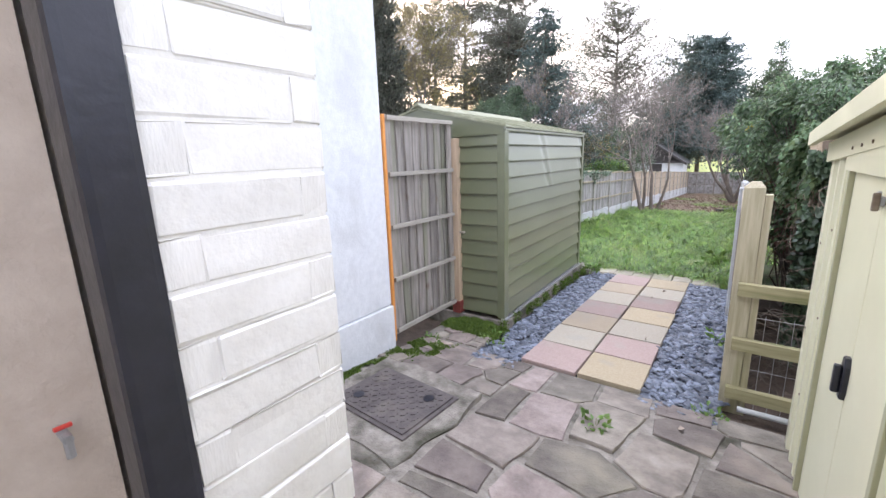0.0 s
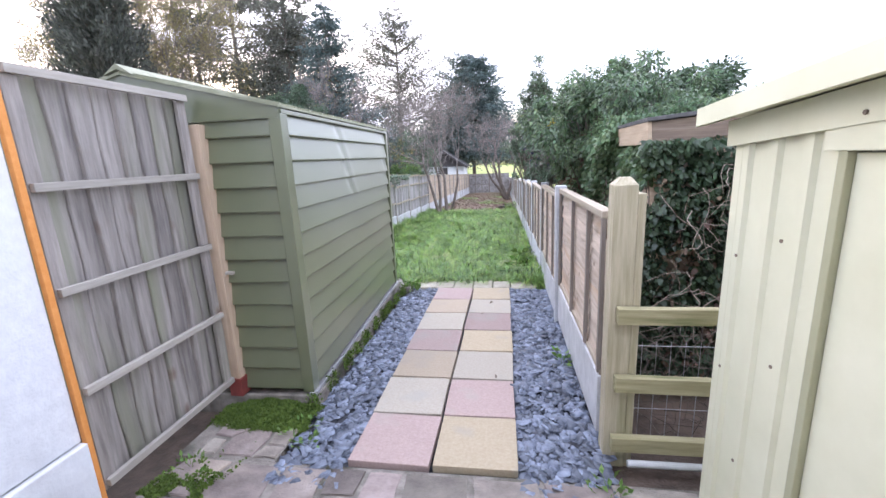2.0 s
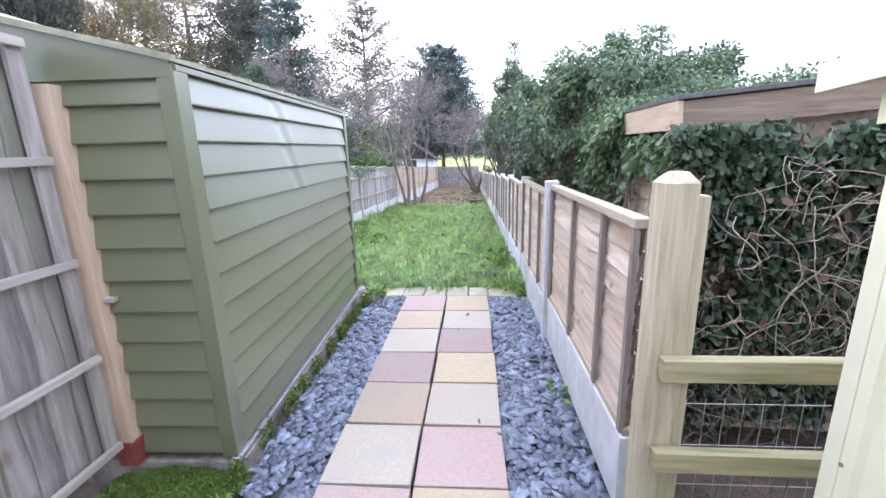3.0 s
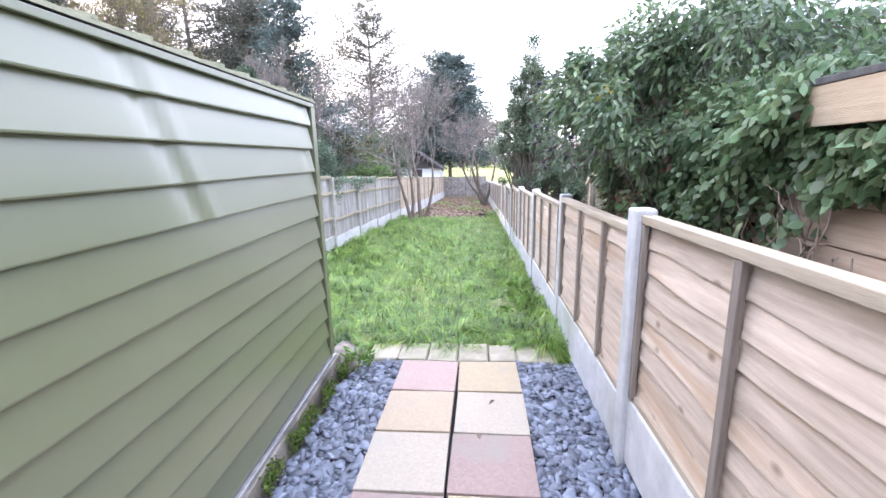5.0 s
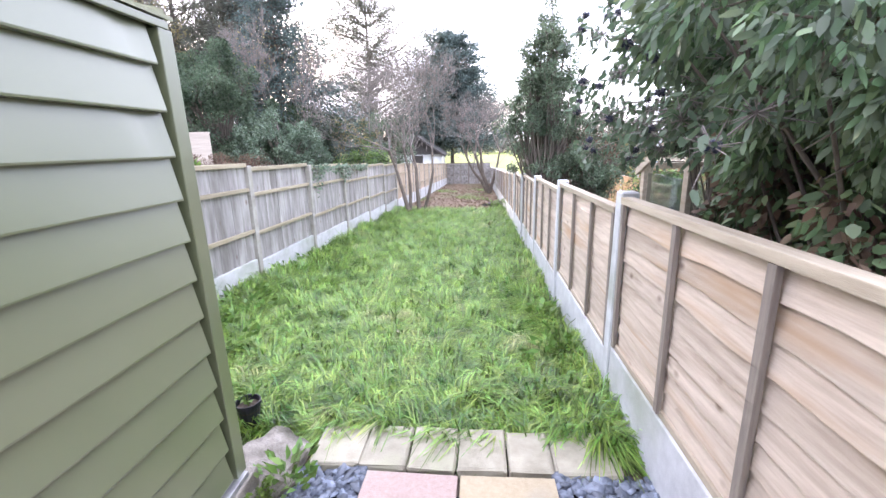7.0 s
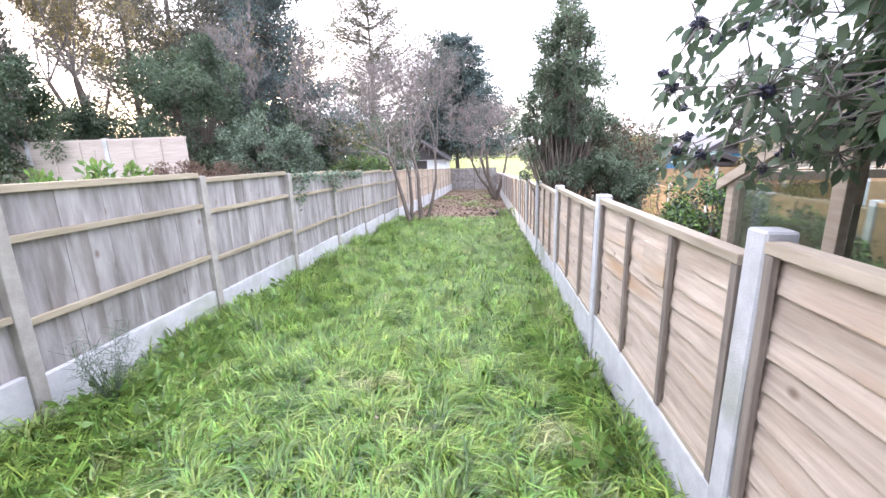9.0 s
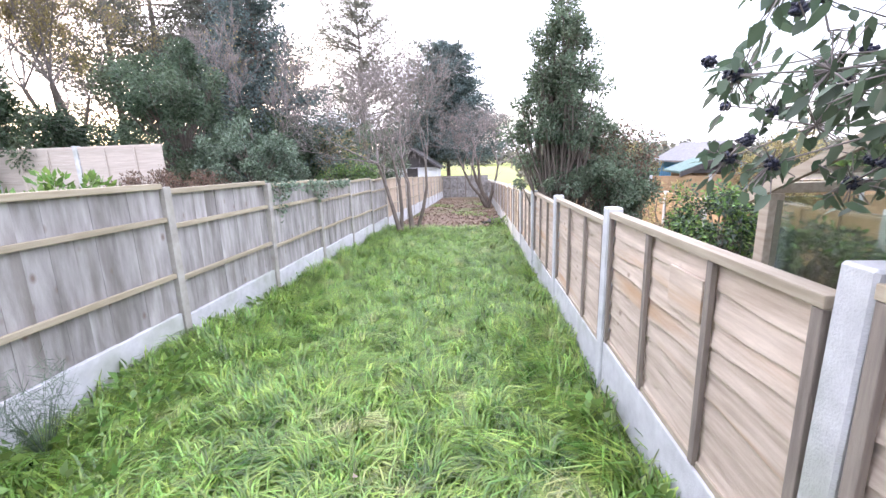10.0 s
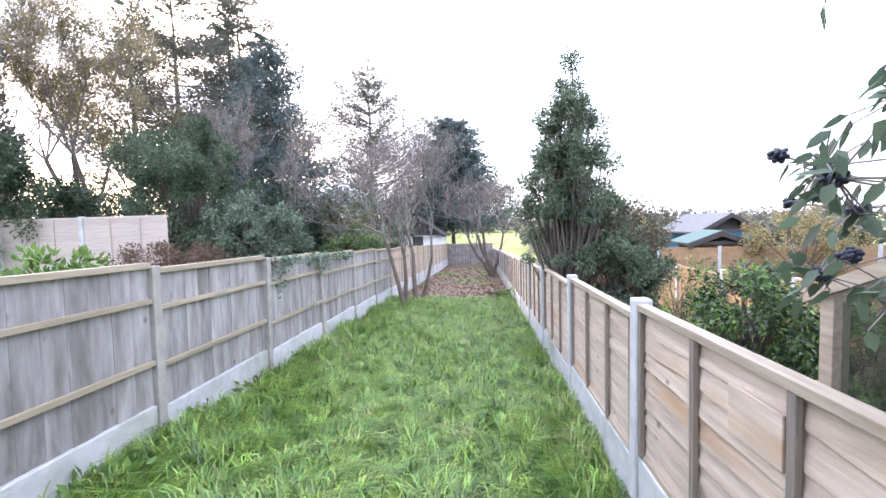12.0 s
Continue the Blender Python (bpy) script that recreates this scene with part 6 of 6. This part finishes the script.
def plain_fence(name, a, b, h, n, label, wood, z0, z1, slats=7):
    """A panel fence from a to b: posts, overlapping boards, battens and a cap."""
    dx, dy = b[0] - a[0], b[1] - a[1]
    L = math.hypot(dx, dy)
    ang = math.degrees(math.atan2(dy, dx))
    f = thing(name, (*a, 0), label, "fence", turn=ang)
    w = L / n
    ms = {}

    def sh(k, bm):
        if k not in ms:
            ms[k] = bpy.data.meshes.new(k)
            bm.to_mesh(ms[k])
        bm.free()
        return ms[k]
    for i in range(n):
        zb = z0 + (z1 - z0) * (i + 0.5) / n
        part("post", sh("post", box(-0.045, 0.045, -0.045, 0.045, -0.3, h + 0.06, 0.006)), M["concrete"], f, at=(i * w, 0, zb))
        for k in range(slats):
            part("board", sh("board", box(0.046, w - 0.046, -0.012, 0.006, 0, h / slats * 1.12, 0.002)), wood, f, at=pose(0 + i * w, 0, zb + k * h / slats, 4, 0, 0))
        part("cap", sh("cap", box(0.046, w - 0.046, -0.03, 0.03, h, h + 0.04, 0.004)), wood, f, at=(i * w, 0, zb))
        for q in (0.33, 0.67):
            part("batten", sh("batten", box(-0.018, 0.018, -0.045, -0.02, 0, h, 0.002)), wood, f, at=(i * w + w * q, 0, zb))


plain_fence("panel_fence", (-14.2, 13.6), (-6.85, 13.6), 1.05, 4, "pale panel fence on the raised neighbouring garden", M["paleboard"], 0.65, 0.65)
plain_fence("panel_fence", (3.75, 27.5), (3.75, 9.0), 1.05, 10, "orange-brown panel fence in a neighbouring garden", M["orangefence"], -1.35, -0.5)
plain_fence("panel_fence", (5.2, 21.0), (11.0, 17.0), 1.3, 4, "tan panel fence in front of the blue shed", M["orangefence"], -0.95, -0.75)


def far_shed(name, at, W, L, H, R, wall, roof, label, turn=0, boards=14, doors=False):
    """A shed with a boarded front gable towards -y, a pitched roof with overhang, rafters and a door."""
    s = thing(name, at, label, "shed", turn=turn)
    part("body", box(-W / 2 + 0.02, W / 2 - 0.02, 0.02, L, 0, H), wall, s)
    bw = W / boards
    for i in range(boards):
        part("board", box(-W / 2 + i * bw + 0.006, -W / 2 + (i + 1) * bw - 0.006, -0.012, 0.019, 0, H, 0.003), wall, s)
    n2 = max(6, int(L / 0.2))
    for i in range(n2):
        part("board", box(-W / 2 - 0.012, -W / 2 + 0.018, i * L / n2 + 0.025, (i + 1) * L / n2 - 0.006, 0, H, 0.003), wall, s)
    k = (R - H) / (W / 2)
    o = 0.25
    for sg in (-1, 1):
        xe, ze = sg * (W / 2 + o), H - k * o
        part("roof", extrude_xz([(0, R), (xe, ze), (xe, ze + 0.07), (0, R + 0.07)], -0.35, L + 0.2), roof, s)
        part("barge_board", extrude_xz([(0, R - 0.12), (xe, ze - 0.12), (xe, ze + 0.05), (0, R + 0.05)], -0.38, -0.352), M["darktimber"], s)
    part("gable", extrude_xz([(-W / 2, H), (W / 2, H), (0, R - 0.02)], 0.0, 0.04), M["darktimber"], s)
    part("tie_beam", box(-W / 2, W / 2, -0.3, -0.2, H - 0.1, H + 0.02, 0.005), M["darktimber"], s)
    part("door", box(-0.4, 0.4, -0.03, -0.013, 0.02, H - 0.15, 0.004), M["darktimber"] if doors else wall, s)


far_shed("blue_shed", (8.8, 23.5, -1.15), 2.1, 3.1, 2.05, 2.65, M["blue"], M["greyroof"], "blue boarded shed with a grey pitched roof", turn=0)
far_shed("tan_shed", (6.9, 20.6, -0.95), 1.5, 1.4, 1.55, 1.85, M["orangefence"], M["tealroof"], "small tan shed with a green felt roof", turn=-8)
far_shed("white_shed", (-5.6, 36.5, -1.85), 3.7, 3.0, 2.55, 3.8, M["white"], M["felt"], "white garden building with a dark pitched roof", turn=0, doors=True)


def pylon(at, h, label):
    p = thing("pylon", at, label, "pylon")
    W = h * 0.1
    for sx, sy in ((-1, -1), (1, -1), (1, 1), (-1, 1)):
        part("leg", mesh_np("leg", *tubes([(sx * W, sy * W, 0, sx * W * 0.18, sy * W * 0.18, h, 0.22, 0.12)], 4), M["pylon"]), None, p)
    for k in range(9):
        f0, f1 = k / 9, (k + 1) / 9
        a, b = W * (1 - 0.82 * f0), W * (1 - 0.82 * f1)
        part("brace", mesh_np("brace", *tubes([(-a, -a, h * f0, b, -b, h * f1, 0.1, 0.1), (a, -a, h * f0, -b, -b, h * f1, 0.1, 0.1)], 4), M["pylon"]), None, p)
    for f, w in ((0.62, 0.2), (0.76, 0.24), (0.9, 0.17)):
        part("cross_arm", mesh_np("cross_arm", *tubes([(-w * h * 0.9, 0, h * f, 0, 0, h * f + 0.9, 0.1, 0.2), (0, 0, h * f + 0.9, w * h * 0.9, 0, h * f, 0.2, 0.1), (-w * h * 0.9, 0, h * f, w * h * 0.9, 0, h * f, 0.12, 0.12)], 4), M["pylon"]), None, p)


pylon((58, 200, -2), 54, "faint steel lattice pylon on the horizon")
pylon((150, 420, -2), 50, "second faint pylon further off")


# ---- small plants, moss, litter ----
def small_leaves():
    r = np.random.default_rng(80)

    def plant(name, at, n, rad, h, size, mat, label, stand=0.7):
        t = thing(name, at, label, "weed")
        a = r.uniform(0, 6.28, n)
        q = r.uniform(0, 1, n) ** 0.6 * rad
        p = np.stack([np.cos(a) * q, np.sin(a) * q, r.uniform(0.005, h, n)], -1)
        d = np.stack([np.cos(a), np.sin(a), np.full(n, stand)], -1) + r.normal(0, 0.4, (n, 3))
        part("foliage", leaf_mesh("foliage", p, d, size, size * 0.55, mat, r), None, t)
        stems = [(0, 0, -0.02, *x, 0.002, 0.001) for x in p[: max(4, n // 4)]]
        part("stem_tangle", mesh_np("stem_tangle", *tubes(stems, 4), M["moss"]), None, t)

    for x, y, n, rad, h, size in ((-1.72, 3.12, 26, 0.12, 0.05, 0.04), (-1.62, 3.0, 14, 0.08, 0.05, 0.04),
                                  (-2.15, 2.75, 26, 0.1, 0.04, 0.04), (-0.55, 2.2, 30, 0.09, 0.05, 0.05), (-0.02, 2.78, 26, 0.09, 0.06, 0.045),
                                  (-1.68, 5.95, 60, 0.12, 0.14, 0.07), (-0.05, 4.1, 16, 0.05, 0.1, 0.06)):
        plant("weed", (x, y, ground_z(y) + 0.01), n, rad, h, size, M["bright"], "small green weed growing from the ground")
    for x, y, n in ((-3.3, 7.7, 110), (-3.45, 8.6, 90), (-3.4, 9.8, 80), (-3.5, 10.6, 60), (-3.2, 8.2, 80), (-2.9, 7.4, 70), (-3.5, 12.0, 60), (-3.55, 14.0, 60)):
        plant("weed", (x, y, ground_z(y) - 0.02), n, 0.28, 0.16, 0.085, M["bright"], "leafy nettles along the fence")
    for x, y in ((-0.12, 7.55), (-0.3, 7.35), (-0.2, 8.1)):
        plant("weed", (x, y, ground_z(y) - 0.02), 36, 0.12, 0.16, 0.1, M["bright"], "broad-leaved weed by the fence")
    plant("bramble_plant", (-0.25, 17.9, -0.85), 120, 0.3, 0.4, 0.09, M["bright"], "green bramble by the fence")
    # feathery pale weed by the fence
    t = thing("pale_weed", (-3.35, 7.75, -0.32), "tall pale feathery weed by the fence", "weed")
    segs = []
    for k in range(60):
        a = r.uniform(0, 6.28)
        e = np.array([math.cos(a) * 0.16, math.sin(a) * 0.16, r.uniform(0.3, 0.62)])
        segs.append((0, 0, 0, *(e * 0.6), 0.002, 0.0015))
        for _ in range(7):
            s = e * r.uniform(0.5, 1.0)
            segs.append((*s, *(s + r.normal(0, 0.045, 3) + np.array([0, 0, 0.03])), 0.0014, 0.0008))
    part("stem_tangle", mesh_np("stem_tangle", *tubes(segs, 4), M["pale"]), None, t)
    # ivy over the left fence
    t = thing("fence_ivy", (-3.68, 11.4, 0.0), "trailing ivy over the grey fence top", "ivy")
    n = 900
    y = r.uniform(0, 3.2, n)
    z = 1.03 - 0.045 * y - r.uniform(-0.1, 1, n) ** 2 * (0.12 + 0.5 * np.exp(-((y - 0.15) / 0.2) ** 2) + 0.2 * np.exp(-((y - 1.7) / 0.3) ** 2))
    x = r.normal(0.02, 0.05, n)
    keep = (np.sin(y * 5) + r.normal(0, 0.6, n)) > -0.3
    part("foliage", leaf_mesh("foliage", np.stack([x, y, z], -1)[keep], (r.normal(0, 0.5, (n, 3)) + (0.4, 0, -0.4))[keep], 0.06, 0.05, M["pale"], r), None, t)
    st = []
    for k in range(14):
        q = np.array([0.06, r.uniform(0, 2.6), 1.0])
        pts = [q]
        for _ in range(8):
            q = q + np.array([r.normal(0, 0.006), r.normal(0.02, 0.04), -r.uniform(0.02, 0.09)])
            pts.append(q)
        st.append((pts, 0.003))
    part("stem_tangle", mesh_np("stem_tangle", *curve_tubes(st), M["vine"]), None, t)
    # moss along walls and joints
    moss = []
    n = 15000
    k = r.integers(0, 4, n)
    x = np.where(k == 0, -2.2 + r.exponential(0.03, n), np.where(k == 1, r.uniform(-2.3, -1.75, n), np.where(k == 2, -1.735 + r.normal(0, 0.015, n), r.uniform(-2.25, -1.9, n))))
    y = np.where(k == 0, r.uniform(1.6, 2.8, n), np.where(k == 1, 3.27 + r.normal(0, 0.045, n), np.where(k == 2, r.uniform(3.3, 5.9, n), 2.5 + r.normal(0, 0.12, n))))
    ok = (np.sin(x * 31 + y * 17) + np.sin(y * 23 - x * 11)) > (-0.2)
    z = np.interp(y, (1.6, 2.3, 2.85, 5.9), (0, -0.06, -0.15, -0.22)) + 0.012
    P = np.stack([x, y, np.where(k == 2, z + r.uniform(0, 0.1, n), z)], -1)[ok]
    tagged(new("moss", leaf_mesh("moss", P, r.normal(0, 0.7, (len(P), 3)) + (0, 0, 0.9), 0.022, 0.016, M["moss"], r)), "patches of green moss at wall and shed feet", "moss", kind="stuff")
    # fallen leaves at the bare end, a few on the lawn and slabs
    n = 4200
    x, y = r.uniform(-3.6, 0.0, n), 17.8 + r.uniform(0, 1, n) ** 1.5 * 20
    z = np.interp(y, (5.9, 7.0, 40), (-0.22, -0.27, -1.95)) - 0.045
    tagged(new("fallen_leaves", leaf_mesh("fallen_leaves", np.stack([x, y, z], -1), r.normal(0, 1, (n, 3)) * (1, 1, 0.25), 0.085, 0.06, M["deadleaf"], r)), "brown fallen leaves over bare soil", "leaves", kind="stuff")
    for x, y, z in ((-1.45, 7.55, -0.19), (-1.3, 8.4, -0.25), (-0.72, 5.1, -0.172), (-0.62, 5.5, -0.182), (-0.15, 2.5, -0.06), (-0.55, 3.8, -0.14)):
        t = thing("fallen_leaf", (x, y, z), "single dry brown fallen leaf", "leaf")
        part("blade", leaf_mesh("blade", np.zeros((1, 3)), np.array([[r.normal(), r.normal(), 0.1]]), 0.06, 0.04, M["vine"], r), None, t)


small_leaves()


def moss_bank():
    """A low moss cushion between the gate and the shed."""
    r = np.random.default_rng(91)
    t = thing("moss_bank", (-2.0, 3.25, -0.14), "bright green moss cushion on the ground by the shed", "moss")
    nx, ny = 40, 16
    X, Y = np.meshgrid(np.linspace(-0.34, 0.3, nx), np.linspace(-0.15, 0.16, ny))
    d = (X / 0.33) ** 2 + (Y / 0.15) ** 2
    Z = 0.06 * np.clip(1 - d, -0.6, 1) + 0.012 * np.sin(X * 31) * np.cos(Y * 37 + X * 9)
    i = np.arange(nx * ny).reshape(ny, nx)
    F = np.stack([i[:-1, :-1], i[:-1, 1:], i[1:, 1:], i[1:, :-1]], -1).reshape(-1, 4)
    part("cushion", mesh_np("cushion", np.stack([X, Y, Z], -1).reshape(-1, 3), F, M["moss"], True), None, t)
    n = 9000
    k = r.integers(0, nx * ny, n)
    P = np.stack([X, Y, Z], -1).reshape(-1, 3)[k] + r.normal(0, 0.01, (n, 3)) * (1, 1, 0.2)
    part("moss_cover", leaf_mesh("moss_cover", P, r.normal(0, 0.6, (n, 3)) + (0, 0, 0.9), 0.018, 0.009, M["moss"], r), None, t)


moss_bank()


def plant_pot():
    t = thing("plant_pot", (-2.15, 6.45, -0.27), "small black plastic plant pot with a green seedling", "plant pot")
    bm = bmesh.new()
    rings = []
    for rad, z in ((0.05, 0.0), (0.068, 0.13), (0.074, 0.13), (0.074, 0.155), (0.068, 0.155), (0.064, 0.12)):
        rings.append([bm.verts.new((math.cos(a * math.pi / 10) * rad, math.sin(a * math.pi / 10) * rad, z)) for a in range(20)])
    for a, b in zip(rings, rings[1:]):
        for i in range(20):
            bm.faces.new((a[i], a[(i + 1) % 20], b[(i + 1) % 20], b[i]))
    bm.faces.new(rings[0][::-1])
    part("pot", bm, M["black"], t)
    part("compost", cyl(0.0645, 0.1, 0.122, 20), M["soil"], t)
    r = np.random.default_rng(92)
    p = np.stack([r.normal(0, 0.02, 24), r.normal(0, 0.02, 24), r.uniform(0.13, 0.24, 24)], -1)
    part("foliage", leaf_mesh("foliage", p, r.normal(0, 0.7, (24, 3)) + (0, 0, 0.5), 0.05, 0.025, M["bright"], r), None, t)
    part("stem", mesh_np("stem", *tubes([(0, 0, 0.12, 0.005, 0, 0.24, 0.003, 0.0015)], 5), M["moss"]), None, t)


plant_pot()


def rubble():
    rng = random.Random(77)
    t = thing("dark_scraps", (-0.35, 19.2, -0.93), "heap of dark plastic scraps on bare soil", "rubbish")
    for k in range(7):
        bm = box(-0.2, 0.2, -0.1, 0.1, 0, 0.03, 0.01)
        for v in bm.verts:
            v.co += Vector((rng.uniform(-0.05, 0.05), rng.uniform(-0.05, 0.05), rng.uniform(0, 0.05)))
        part("scrap", bm, M["darktimber"], t, at=pose(rng.uniform(-0.35, 0.35), rng.uniform(-0.4, 0.4), 0.02 * k, rng.uniform(-10, 10), rng.uniform(-10, 10), rng.uniform(0, 180)))
    t = thing("concrete_lump", (-1.78, 6.02, -0.28), "broken concrete lump at the shed corner", "concrete lump")
    bm = bmesh.new()
    bmesh.ops.create_icosphere(bm, subdivisions=4, radius=1.0)
    for v in bm.verts:
        k = 1 + 0.1 * math.sin(v.co.x * 5 + v.co.y * 3) * math.cos(v.co.z * 4 + v.co.y * 6) + rng.uniform(-0.025, 0.025)
        v.co = Vector((v.co.x * 0.19 * k - 0.06, v.co.y * 0.26 * k + 0.03, max(-0.02, (0.075 + min(v.co.z, 0.5) * 0.1) * k)))
    part("lump", bm, M["mortar"], t)
    for k in range(9):
        t = thing("stone", (-1.7 + rng.uniform(-0.04, 0.07), 3.35 + k * 0.28 + rng.uniform(-0.1, 0.1), -0.2 - 0.008 * k), "small loose stone along the shed base", "stone", group="stones along the shed base")
        bm = bmesh.new()
        bmesh.ops.create_icosphere(bm, subdivisions=2, radius=rng.uniform(0.02, 0.04))
        for v in bm.verts:
            v.co = Vector((v.co.x * 1.3, v.co.y, v.co.z * 0.6)) * rng.uniform(0.85, 1.15)
        part("rock", bm, M["mortar"], t)


rubble()
